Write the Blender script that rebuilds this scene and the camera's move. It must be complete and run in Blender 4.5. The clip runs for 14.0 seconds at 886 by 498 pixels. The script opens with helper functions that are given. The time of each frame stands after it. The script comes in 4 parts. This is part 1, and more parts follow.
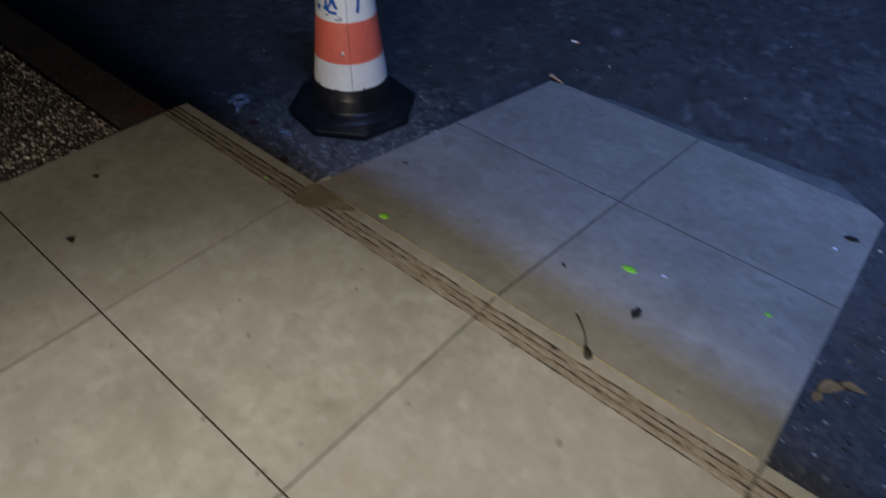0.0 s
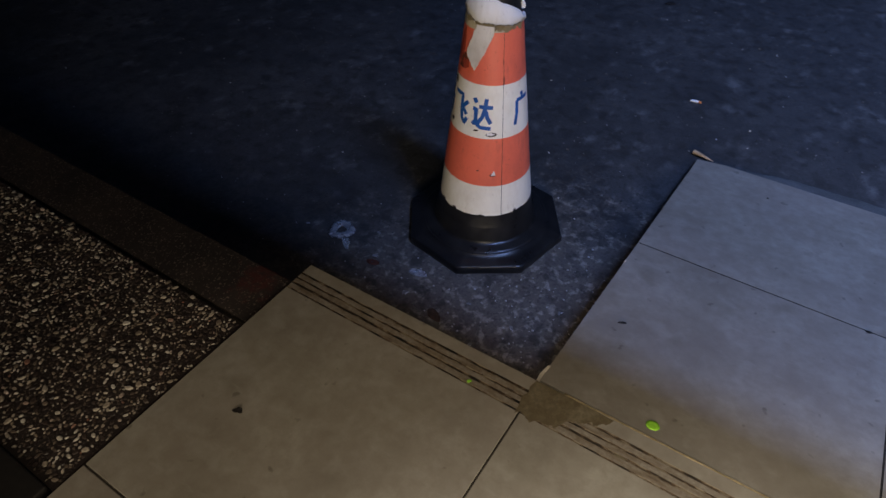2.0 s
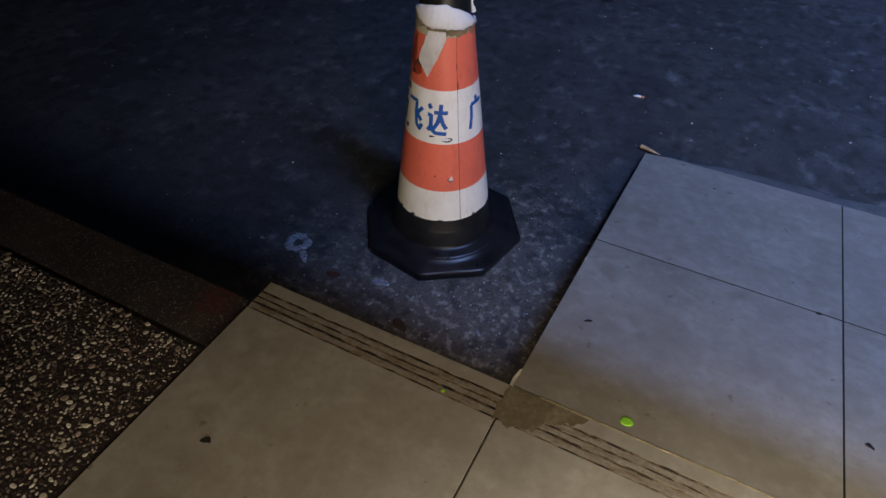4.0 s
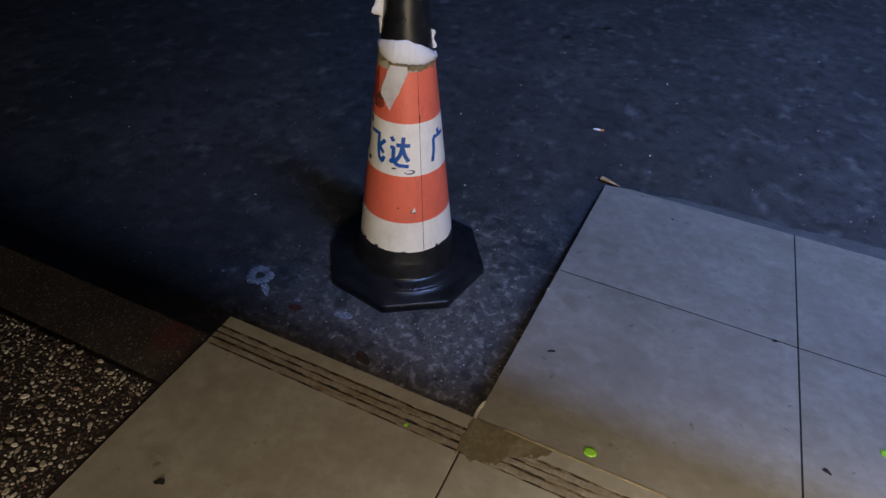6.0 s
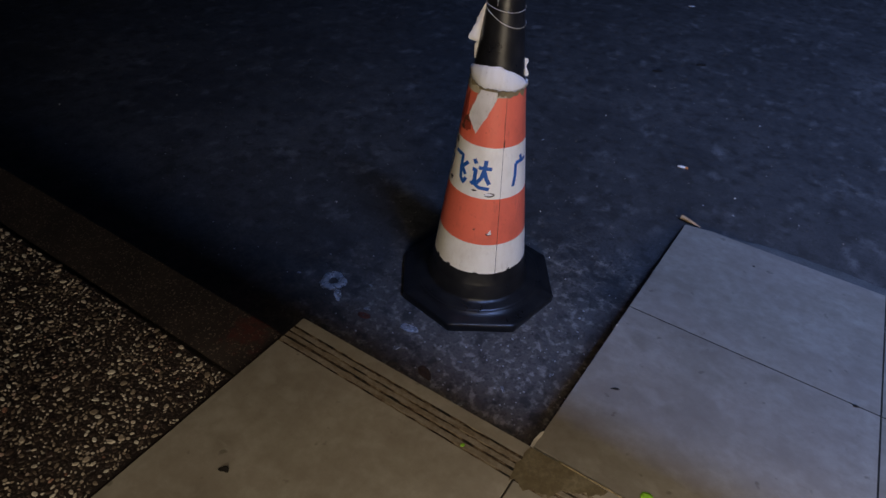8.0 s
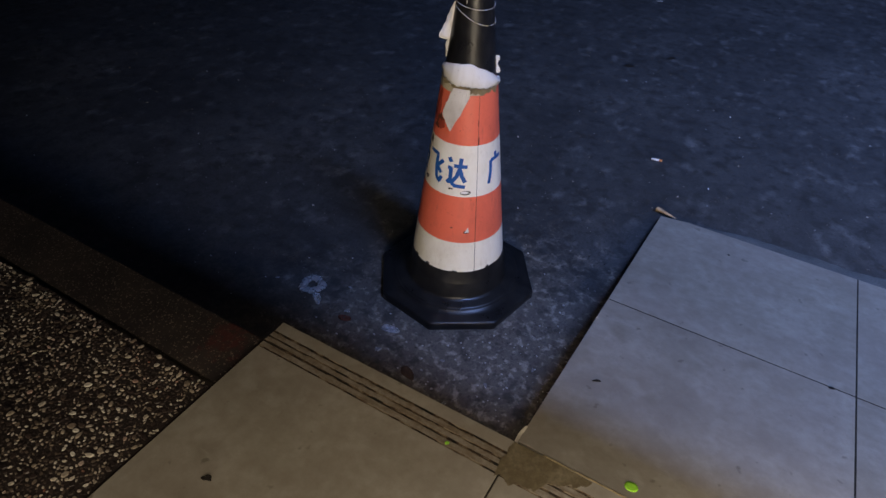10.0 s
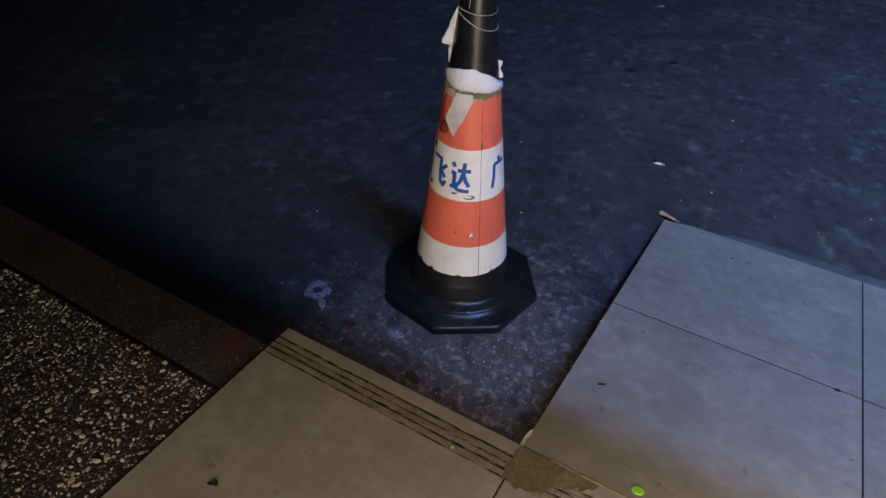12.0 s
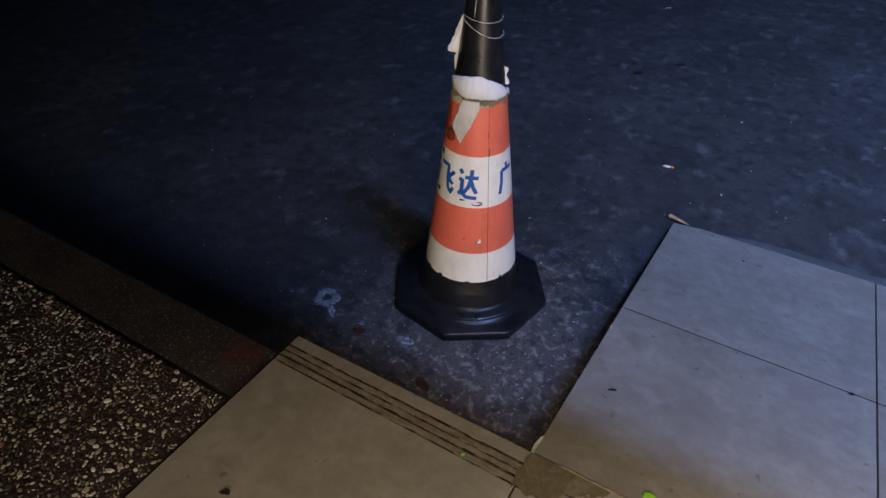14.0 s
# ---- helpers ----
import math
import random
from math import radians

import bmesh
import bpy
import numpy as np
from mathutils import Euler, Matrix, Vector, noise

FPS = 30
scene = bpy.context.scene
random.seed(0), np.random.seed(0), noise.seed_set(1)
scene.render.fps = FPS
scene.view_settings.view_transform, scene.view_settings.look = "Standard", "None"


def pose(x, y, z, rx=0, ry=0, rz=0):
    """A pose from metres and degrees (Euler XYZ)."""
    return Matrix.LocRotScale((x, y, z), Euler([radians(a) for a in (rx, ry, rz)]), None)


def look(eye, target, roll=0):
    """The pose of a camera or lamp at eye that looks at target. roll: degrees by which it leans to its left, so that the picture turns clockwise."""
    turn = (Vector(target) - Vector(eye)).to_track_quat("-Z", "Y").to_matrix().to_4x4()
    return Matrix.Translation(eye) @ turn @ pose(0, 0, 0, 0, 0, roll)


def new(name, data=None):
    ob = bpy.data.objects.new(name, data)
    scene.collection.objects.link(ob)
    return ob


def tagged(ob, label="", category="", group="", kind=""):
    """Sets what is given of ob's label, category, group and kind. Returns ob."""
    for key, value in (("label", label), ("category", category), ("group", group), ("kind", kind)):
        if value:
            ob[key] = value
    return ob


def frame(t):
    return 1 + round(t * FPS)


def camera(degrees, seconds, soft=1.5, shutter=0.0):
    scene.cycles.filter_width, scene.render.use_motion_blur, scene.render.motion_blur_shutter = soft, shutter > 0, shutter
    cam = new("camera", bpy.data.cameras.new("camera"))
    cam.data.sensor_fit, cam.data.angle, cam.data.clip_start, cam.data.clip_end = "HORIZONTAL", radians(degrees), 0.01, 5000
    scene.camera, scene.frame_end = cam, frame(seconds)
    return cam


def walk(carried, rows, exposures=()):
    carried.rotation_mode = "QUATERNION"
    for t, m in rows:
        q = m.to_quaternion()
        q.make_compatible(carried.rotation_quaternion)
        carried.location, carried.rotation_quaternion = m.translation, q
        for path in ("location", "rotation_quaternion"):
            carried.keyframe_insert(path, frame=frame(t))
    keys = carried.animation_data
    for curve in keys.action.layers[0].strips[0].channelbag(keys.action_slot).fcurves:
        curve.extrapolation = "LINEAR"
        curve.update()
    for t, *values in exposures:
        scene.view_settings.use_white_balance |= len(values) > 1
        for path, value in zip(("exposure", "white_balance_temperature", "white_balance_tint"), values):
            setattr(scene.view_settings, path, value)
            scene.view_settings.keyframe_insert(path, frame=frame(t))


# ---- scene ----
cam = camera(69.7, 14.0, shutter=0.45)
METRES, EYE, TILT, LEAN, TURN = 8.0, 1.5, 0.0, 0.0, -38.6
EXPOSURES = [(0, -0.52, 5750, 6), (0.5, -0.18, 6050, 8), (1, -0.2, 6300, 9), (1.5, -0.12, 6450, 9), (2, -0.22, 6500, 10), (2.7, -0.2, 6500, 10), (5, 0.0, 6450, 9), (5.5, -0.15, 6500, 10),
             (6, -0.02, 6500, 9), (7.5, -0.24, 6550, 11), (8.5, -0.14, 6500, 11), (11, 0.14, 6500, 10), (14, 0.14, 6500, 11)]
PATH = [
    (0, (1.107, -0.819, 1.046), (0.192, 0.306, -0.332), 2.2),
    (0.5, (0.803, -0.818, 1.057), (-0.129, 0.347, -0.276), 2.1),
    (1, (0.545, -0.819, 1.057), (-0.263, 0.385, -0.321), 0.6),
    (1.5, (0.333, -0.722, 1.048), (-0.534, 0.464, -0.309), -1.6),
    (2, (0.248, -0.712, 1.056), (-0.555, 0.496, -0.322), -0.4),
    (2.5, (0.221, -0.716, 1.055), (-0.511, 0.528, -0.329), 0.1),
    (4.8, (0.203, -0.703, 1.064), (-0.434, 0.621, -0.294), 1.4),
    (5, (0.211, -0.701, 1.061), (-0.417, 0.64, -0.284), 1.6),
    (5.5, (0.214, -0.699, 1.065), (-0.389, 0.691, -0.239), 2.4),
    (6, (0.214, -0.704, 1.063), (-0.385, 0.688, -0.242), 2.9),
    (6.5, (0.207, -0.705, 1.066), (-0.423, 0.668, -0.245), 2.7),
    (7, (0.206, -0.714, 1.068), (-0.491, 0.63, -0.239), 2.5),
    (7.5, (0.199, -0.717, 1.074), (-0.596, 0.589, -0.215), 2.5),
    (8, (0.2, -0.719, 1.081), (-0.596, 0.603, -0.192), 3.6),
    (8.5, (0.201, -0.718, 1.078), (-0.553, 0.623, -0.2), 4.0),
    (11, (0.21, -0.719, 1.077), (-0.547, 0.64, -0.18), 2.4),
    (11.5, (0.209, -0.722, 1.076), (-0.552, 0.64, -0.176), 2.1),
    (12, (0.208, -0.725, 1.076), (-0.553, 0.636, -0.176), 2.4),
    (12.5, (0.206, -0.721, 1.078), (-0.558, 0.64, -0.173), 2.1),
    (13, (0.207, -0.72, 1.079), (-0.576, 0.635, -0.167), 1.3),
    (13.5, (0.208, -0.719, 1.08), (-0.572, 0.632, -0.172), 1.2),
    (14, (0.21, -0.721, 1.084), (-0.582, 0.63, -0.16), 1.0),
]
walk(cam, [(t, look(eye, target, roll)) for t, eye, target, roll in PATH], EXPOSURES)

# ------------------------------------------------------------------ levels
ROAD = -0.175          # asphalt; the platform's tiles are at 0
T = 0.6                # tile
FALL = 0.139           # the ramp's fall per metre
WHITE = (1.0, 1.0, 1.0)

# ------------------------------------------------------------------ world and lamps
world = bpy.data.worlds.new("night")
scene.world = world
world.use_nodes = True
world.node_tree.nodes["Background"].inputs[0].default_value = (0.11, 0.29, 0.72, 1)
world.node_tree.nodes["Background"].inputs[1].default_value = 0.022


def area_lamp(name, eye, target, sx, sy, watts, colour, spread=180):
    d = bpy.data.lights.new(name, "AREA")
    d.shape, d.size, d.size_y, d.energy, d.color = "RECTANGLE", sx, sy, watts, colour
    d.spread = radians(spread)
    ob = new(name, d)
    ob.matrix_world = look(eye, target)
    return ob


def spot_lamp(name, eye, target, watts, colour, degrees, blend, size):
    d = bpy.data.lights.new(name, "SPOT")
    d.energy, d.color, d.spot_size, d.spot_blend, d.shadow_soft_size = watts, colour, radians(degrees), blend, size
    ob = new(name, d)
    ob.matrix_world = look(eye, target)
    return ob


# lit signboard above the canopy, cold blue, tilted down to the road
area_lamp("sign_light", (2.75, -0.595, 4.5), (2.75, 3.0, -0.2), 2.6, 0.09, 198, (0.285, 0.445, 1.0), 102)
# shop front's warm light under the canopy
area_lamp("shop_light", (1.25, -2.64, 0.90), (0.30, 0.6, 0.45), 2.0, 0.9, 55, (1.0, 0.84, 0.62), 122)
# two unseen warm spots from the canopy: a strong pool, and a weak added fill
spot_lamp("warm_spot", (1.35, -1.35, 2.5), (0.98, -0.98, 0.0), 365, (1.0, 0.93, 0.82), 53, 0.65, 0.05)
spot_lamp("warm_spot", (0.55, -1.35, 2.5), (0.45, -0.95, 0.0), 56, (1.0, 0.82, 0.57), 62, 0.6, 0.05)

# ------------------------------------------------------------------ material helpers


class Mat:
    """A node material under construction."""

    def __init__(self, name, rough=0.6, metal=0.0, coords="Object", vary=False):
        self.m = bpy.data.materials.new(name)
        self.m.use_nodes = True
        self.t = self.m.node_tree
        self.b = self.t.nodes["Principled BSDF"]
        self.b.inputs["Roughness"].default_value = rough
        self.b.inputs["Metallic"].default_value = metal
        self.co = self.t.nodes.new("ShaderNodeTexCoord").outputs[coords]
        if vary:
            add = self.t.nodes.new("ShaderNodeVectorMath")
            add.operation = "MULTIPLY_ADD"
            self.link(self.t.nodes.new("ShaderNodeObjectInfo").outputs["Random"], add.inputs[0])
            add.inputs[1].default_value = (37.0, 61.0, 0.0)
            self.link(self.co, add.inputs[2])
            self.co = add.outputs[0]

    def node(self, kind, **kw):
        n = self.t.nodes.new(kind)
        for k, v in kw.items():
            n.inputs[k].default_value = v
        return n

    def link(self, a, b):
        self.t.links.new(a, b)

    def noise(self, scale, detail=4.0, rough=0.6, stretch=None):
        n = self.node("ShaderNodeTexNoise", Scale=scale, Detail=detail, Roughness=rough)
        src = self.co
        if stretch:
            mp = self.node("ShaderNodeMapping")
            mp.inputs["Scale"].default_value = stretch
            self.link(src, mp.inputs[0])
            src = mp.outputs[0]
        self.link(src, n.inputs["Vector"])
        return n.outputs["Fac"]

    def voronoi(self, scale, out="Distance"):
        n = self.node("ShaderNodeTexVoronoi", Scale=scale)
        self.link(self.co, n.inputs["Vector"])
        return n.outputs[out]

    def ramp(self, fac, stops):
        n = self.t.nodes.new("ShaderNodeValToRGB")
        els = n.color_ramp.elements
        while len(els) < len(stops):
            els.new(0.5)
        for e, (p, c) in zip(els, stops):
            e.position = p
            e.color = (c, c, c, 1) if isinstance(c, (int, float)) else (*c, 1)
        self.link(fac, n.inputs[0])
        return n.outputs[0]

    def mix(self, fac, a, b, mode="MIX"):
        n = self.t.nodes.new("ShaderNodeMix")
        n.data_type, n.blend_type = "RGBA", mode
        for s, v in ((n.inputs[0], fac), (n.inputs[6], a), (n.inputs[7], b)):
            if isinstance(v, (int, float)):
                s.default_value = v
            elif isinstance(v, tuple):
                s.default_value = (*v, 1)
            else:
                self.link(v, s)
        return n.outputs[2]

    def random(self):
        return self.t.nodes.new("ShaderNodeObjectInfo").outputs["Random"]

    def island(self):
        return self.t.nodes.new("ShaderNodeNewGeometry").outputs["Random Per Island"]

    def colour(self, c):
        if isinstance(c, tuple):
            self.b.inputs["Base Color"].default_value = (*c, 1)
        else:
            self.link(c, self.b.inputs["Base Color"])
        return self

    def roughness(self, c):
        self.link(c, self.b.inputs["Roughness"])
        return self

    def bump(self, h, strength=0.4, dist=0.002):
        n = self.node("ShaderNodeBump", Strength=strength, Distance=dist)
        self.link(h, n.inputs["Height"])
        if self.b.inputs["Normal"].is_linked:
            self.link(self.b.inputs["Normal"].links[0].from_socket, n.inputs["Normal"])
        self.link(n.outputs[0], self.b.inputs["Normal"])
        return self


def tile_material():
    m = Mat("stone_tile", 0.5, vary=True)
    big = m.noise(5.5, 5, 0.6)
    small = m.noise(38, 5, 0.65)
    fine = m.noise(240, 3, 0.6)
    c = m.ramp(big, [(0.32, (0.215, 0.192, 0.155)), (0.50, (0.29, 0.264, 0.218)), (0.68, (0.36, 0.333, 0.283))])
    c = m.mix(m.ramp(small, [(0.40, 0.0), (0.66, 0.5)]), c, (0.205, 0.178, 0.143))
    c = m.mix(m.ramp(fine, [(0.35, 0.25), (0.6, 0.0)]), c, (0.25, 0.225, 0.18))
    c = m.mix(m.ramp(m.noise(2.3, 4, 0.6), [(0.4, 0.0), (0.7, 0.55)]), c, (0.27, 0.232, 0.20))
    c = m.mix(m.ramp(m.noise(17, 4, 0.6), [(0.5, 0.0), (0.68, 0.35)]), c, (0.40, 0.375, 0.325))
    spots = m.ramp(m.noise(11, 2, 0.4), [(0.60, 0.0), (0.76, 0.6)])
    c = m.mix(spots, c, (0.17, 0.15, 0.115))
    freck = m.ramp(m.noise(31, 2, 0.45), [(0.70, 0.0), (0.76, 0.55)])
    c = m.mix(freck, c, (0.085, 0.072, 0.052))
    scuff = m.ramp(m.noise(6, 6, 0.75, (1, 3.5, 1)), [(0.60, 0.0), (0.72, 0.30)])
    c = m.mix(scuff, c, (0.42, 0.40, 0.355))
    m.colour(c)
    m.roughness(m.ramp(small, [(0.3, 0.42), (0.7, 0.62)]))
    m.bump(fine, 0.25, 0.0006).bump(small, 0.2, 0.0015)
    return m.m


def asphalt_material():
    m = Mat("asphalt", 0.7)
    big = m.noise(1.9, 5, 0.65)
    mid = m.noise(13, 6, 0.72)
    streak = m.noise(9, 5, 0.7, (1.3, 1.0, 1))
    grit = m.voronoi(150)
    gritc = m.voronoi(150, "Color")
    fine = m.noise(420, 3, 0.6)
    c = m.ramp(big, [(0.30, (0.038, 0.039, 0.041)), (0.52, (0.062, 0.063, 0.065)), (0.72, (0.100, 0.100, 0.101))])
    c = m.mix(m.ramp(fine, [(0.35, 0.40), (0.65, 0.0)]), c, (0.022, 0.022, 0.024))
    c = m.mix(m.ramp(streak, [(0.56, 0.0), (0.68, 0.12), (0.80, 0.3)]), c, (0.15, 0.15, 0.15))
    blotch = m.noise(21, 3, 0.55)
    c = m.mix(m.ramp(blotch, [(0.60, 0.0), (0.69, 0.16), (0.79, 0.5)]), c, (0.19, 0.19, 0.188))
    # soft worn smudges and darker damp patches
    smudge = m.noise(15, 2, 0.5, (1.0, 0.72, 1))
    c = m.mix(m.ramp(smudge, [(0.585, 0.0), (0.66, 0.28), (0.77, 0.75)]), c, (0.17, 0.172, 0.175))
    c = m.mix(m.ramp(m.noise(4.5, 4, 0.6), [(0.33, 0.6), (0.46, 0.0)]), c, (0.030, 0.031, 0.033))
    # earth swept along the step's foot and the ramp's side, shade painted in too
    for centre, squash, reach in (((0.0, 0.0, ROAD), (0.02, 1.0, 1.0), 0.44), ((1.42, 0.30, ROAD), (1.0, 0.75, 1.0), 0.52)):
        off = m.node("ShaderNodeVectorMath")
        off.operation = "SUBTRACT"
        m.link(m.co, off.inputs[0])
        off.inputs[1].default_value = centre
        sc = m.node("ShaderNodeVectorMath")
        sc.operation = "MULTIPLY"
        m.link(off.outputs[0], sc.inputs[0])
        sc.inputs[1].default_value = squash
        ln = m.node("ShaderNodeVectorMath")
        ln.operation = "LENGTH"
        m.link(sc.outputs[0], ln.inputs[0])
        jag = m.node("ShaderNodeMath")
        jag.operation = "MULTIPLY_ADD"
        m.link(m.noise(7, 6, 0.7), jag.inputs[0])
        jag.inputs[1].default_value = -0.8
        m.link(ln.outputs[1], jag.inputs[2])
        up = m.node("ShaderNodeMath")
        up.operation = "ADD"
        m.link(jag.outputs[0], up.inputs[0])
        up.inputs[1].default_value = 0.4
        dirt = m.ramp(up.outputs[0], [(reach * 0.35, 0.72), (reach, 0.0)])
        c = m.mix(dirt, c, m.mix(m.ramp(m.noise(60, 4, 0.7), [(0.40, 0.0), (0.65, 1.0)]), (0.020, 0.015, 0.010), (0.085, 0.066, 0.044)))
    # pale trodden dust below the step, with a broken outline
    sub = m.node("ShaderNodeVectorMath")
    sub.operation = "SUBTRACT"
    m.link(m.co, sub.inputs[0])
    sub.inputs[1].default_value = (-0.22, 0.30, ROAD)
    ln = m.node("ShaderNodeVectorMath")
    ln.operation = "LENGTH"
    m.link(sub.outputs[0], ln.inputs[0])
    add = m.node("ShaderNodeMath")
    add.operation = "MULTIPLY_ADD"
    m.link(mid, add.inputs[0])
    add.inputs[1].default_value = -1.3
    m.link(ln.outputs[1], add.inputs[2])
    ad2 = m.node("ShaderNodeMath")
    ad2.operation = "ADD"
    m.link(add.outputs[0], ad2.inputs[0])
    ad2.inputs[1].default_value = 0.62
    dust = m.ramp(ad2.outputs[0], [(0.10, 0.75), (0.30, 0.40), (0.58, 0.0)])
    c = m.mix(dust, c, (0.185, 0.160, 0.132))
    pale = m.mix(1.0, dust, m.ramp(m.noise(40, 3, 0.55), [(0.52, 0.0), (0.61, 0.7), (0.70, 1.0)]), "MULTIPLY")
    c = m.mix(pale, c, (0.50, 0.46, 0.40))
    c = m.mix(m.ramp(m.noise(21, 4, 0.6), [(0.36, 0.75), (0.48, 0.0)]), c, (0.022, 0.021, 0.020))
    c = m.mix(m.ramp(fine, [(0.35, 0.5), (0.6, 0.0)]), c, (0.04, 0.04, 0.04))
    sep = m.node("ShaderNodeSeparateColor")
    m.link(gritc, sep.inputs[0])
    c = m.mix(m.ramp(sep.outputs[1], [(0.70, 0.0), (0.95, 0.45)]), c, (0.022, 0.022, 0.024))
    m.colour(c)
    m.roughness(m.ramp(mid, [(0.3, 0.5), (0.7, 0.85)]))
    m.bump(grit, 0.3, 0.002).bump(mid, 0.35, 0.004)
    return m.m


def concrete_material(name, lo, hi, scale=9.0, rough=0.8):
    m = Mat(name, rough)
    a, b = m.noise(scale, 6, 0.65), m.noise(scale * 16, 4, 0.7)
    c = m.ramp(a, [(0.3, lo), (0.7, hi)])
    c = m.mix(m.ramp(b, [(0.35, 0.5), (0.6, 0.0)]), c, tuple(v * 0.45 for v in lo))
    m.colour(c)
    m.bump(b, 0.5, 0.0015).bump(a, 0.4, 0.004)
    return m.m


def kerb_material():
    m = Mat("kerb_stone", 0.7)
    a, b = m.noise(7, 6, 0.65), m.voronoi(330, "Color")
    sep = m.node("ShaderNodeSeparateColor")
    m.link(b, sep.inputs[0])
    c = m.ramp(a, [(0.3, (0.020, 0.015, 0.013)), (0.7, (0.052, 0.038, 0.031))])
    c = m.mix(m.ramp(sep.outputs[0], [(0.88, 0.0), (0.97, 0.7)]), c, (0.26, 0.21, 0.16))
    c = m.mix(m.ramp(m.noise(24, 4, 0.6), [(0.5, 0.0), (0.7, 0.6)]), c, (0.02, 0.016, 0.013))
    # dull red paint rubbed into the stone near the platform
    sub = m.node("ShaderNodeVectorMath")
    sub.operation = "SUBTRACT"
    m.link(m.co, sub.inputs[0])
    sub.inputs[1].default_value = (-0.685, -0.095, -0.012)
    ln = m.node("ShaderNodeVectorMath")
    ln.operation = "LENGTH"
    m.link(sub.outputs[0], ln.inputs[0])
    add = m.node("ShaderNodeMath")
    add.operation = "MULTIPLY_ADD"
    m.link(m.noise(34, 5, 0.7), add.inputs[0])
    add.inputs[1].default_value = -0.30
    m.link(ln.outputs[1], add.inputs[2])
    ad2 = m.node("ShaderNodeMath")
    ad2.operation = "ADD"
    m.link(add.outputs[0], ad2.inputs[0])
    ad2.inputs[1].default_value = 0.30
    c = m.mix(m.ramp(ad2.outputs[0], [(0.165, 0.75), (0.215, 0.0)]), c, (0.075, 0.013, 0.010))
    m.colour(c)
    m.bump(m.noise(160, 4, 0.7), 0.5, 0.0015)
    return m.m


def pebble_material():
    m = Mat("pebbles", 0.42)
    r = m.island()
    c = m.ramp(r, [(0.0, (0.022, 0.014, 0.013)), (0.36, (0.055, 0.036, 0.030)), (0.52, (0.14, 0.105, 0.078)), (0.68, (0.34, 0.28, 0.21)),
                   (0.82, (0.60, 0.53, 0.43)), (0.96, (0.80, 0.76, 0.67)), (1.0, (0.3, 0.13, 0.08))])
    c = m.mix(m.ramp(m.noise(150, 3), [(0.4, 0.3), (0.65, 0.0)]), c, (0.05, 0.04, 0.03))
    m.colour(c)
    return m.m


def rubber_material():
    m = Mat("black_rubber", 0.36)
    a = m.noise(26, 5, 0.65)
    m.colour(m.mix(m.ramp(a, [(0.45, 0.0), (0.75, 0.5)]), (0.010, 0.010, 0.011), (0.034, 0.033, 0.032)))
    m.roughness(m.ramp(a, [(0.3, 0.25), (0.7, 0.44)]))
    m.bump(m.noise(60, 2), 0.05, 0.0008)
    return m.m


def film_material(name, base, dirt, amount=0.5, rough=0.45):
    m = Mat(name, rough)
    a, b = m.noise(16, 6, 0.7, (1, 1, 0.5)), m.noise(90, 4, 0.7)
    c = m.mix(m.ramp(a, [(0.45, 0.0), (0.75, amount)]), base, dirt)
    c = m.mix(m.ramp(b, [(0.62, 0.0), (0.74, amount * 0.9)]), c, tuple(v * 0.55 for v in dirt))
    st = m.noise(24, 5, 0.75, (1.6, 1.6, 0.22))
    c = m.mix(m.ramp(st, [(0.58, 0.0), (0.70, amount * 0.8)]), c, tuple(min(1, v * 0.8 + 0.02) for v in dirt))
    sc = m.noise(70, 5, 0.8, (0.5, 0.5, 2.4))
    c = m.mix(m.ramp(sc, [(0.66, 0.0), (0.72, amount * 0.7)]), c, tuple(min(1, v * 0.5 + 0.42) for v in base))
    m.colour(c)
    m.bump(m.noise(9, 3), 0.35, 0.004).bump(b, 0.15, 0.0006)
    return m.m


def groove_material(name, fill, pale=1.0):
    """Grooves: black dirt, filled with pale dust where fill allows."""
    m = Mat(name, 0.9, vary=True)
    a = m.noise(1.0, 4, 0.7, (21, 95, 20))
    k = 0.06 * fill
    m.colour(m.ramp(a, [(0.46 - k, (0.008 * pale, 0.006 * pale, 0.004 * pale)), (0.51 - k, (0.035 + 0.008 * pale, 0.020 + 0.007 * pale, 0.011 + 0.005 * pale)), (0.55 - k, (0.10, 0.062, 0.033)), (0.61 - k, (0.22, 0.18, 0.125))]))
    return m.m


def stained_tile_material():
    """Tile between the grooves, browned by grime worked in along them."""
    m = Mat("stained_tile", 0.6, vary=True)
    a = m.noise(1.0, 5, 0.7, (16, 60, 20))
    c = m.ramp(a, [(0.28, (0.10, 0.066, 0.040)), (0.40, (0.18, 0.138, 0.095)), (0.50, (0.235, 0.20, 0.155)), (0.62, (0.29, 0.26, 0.215))])
    c = m.mix(m.ramp(m.noise(120, 4, 0.7), [(0.4, 0.4), (0.6, 0.0)]), c, (0.09, 0.062, 0.04))
    m.colour(c)
    m.bump(m.noise(200, 3), 0.3, 0.0008)
    return m.m


def plain(name, c, rough=0.6, vary=0.25, scale=60, metal=0.0):
    m = Mat(name, rough, metal)
    a = m.noise(scale, 4, 0.65)
    m.colour(m.mix(m.ramp(a, [(0.35, 0.0), (0.7, 1.0)]), tuple(v * (1 - vary) for v in c), tuple(min(1, v * (1 + vary)) for v in c)))
    m.bump(a, 0.25, 0.0008)
    return m.m


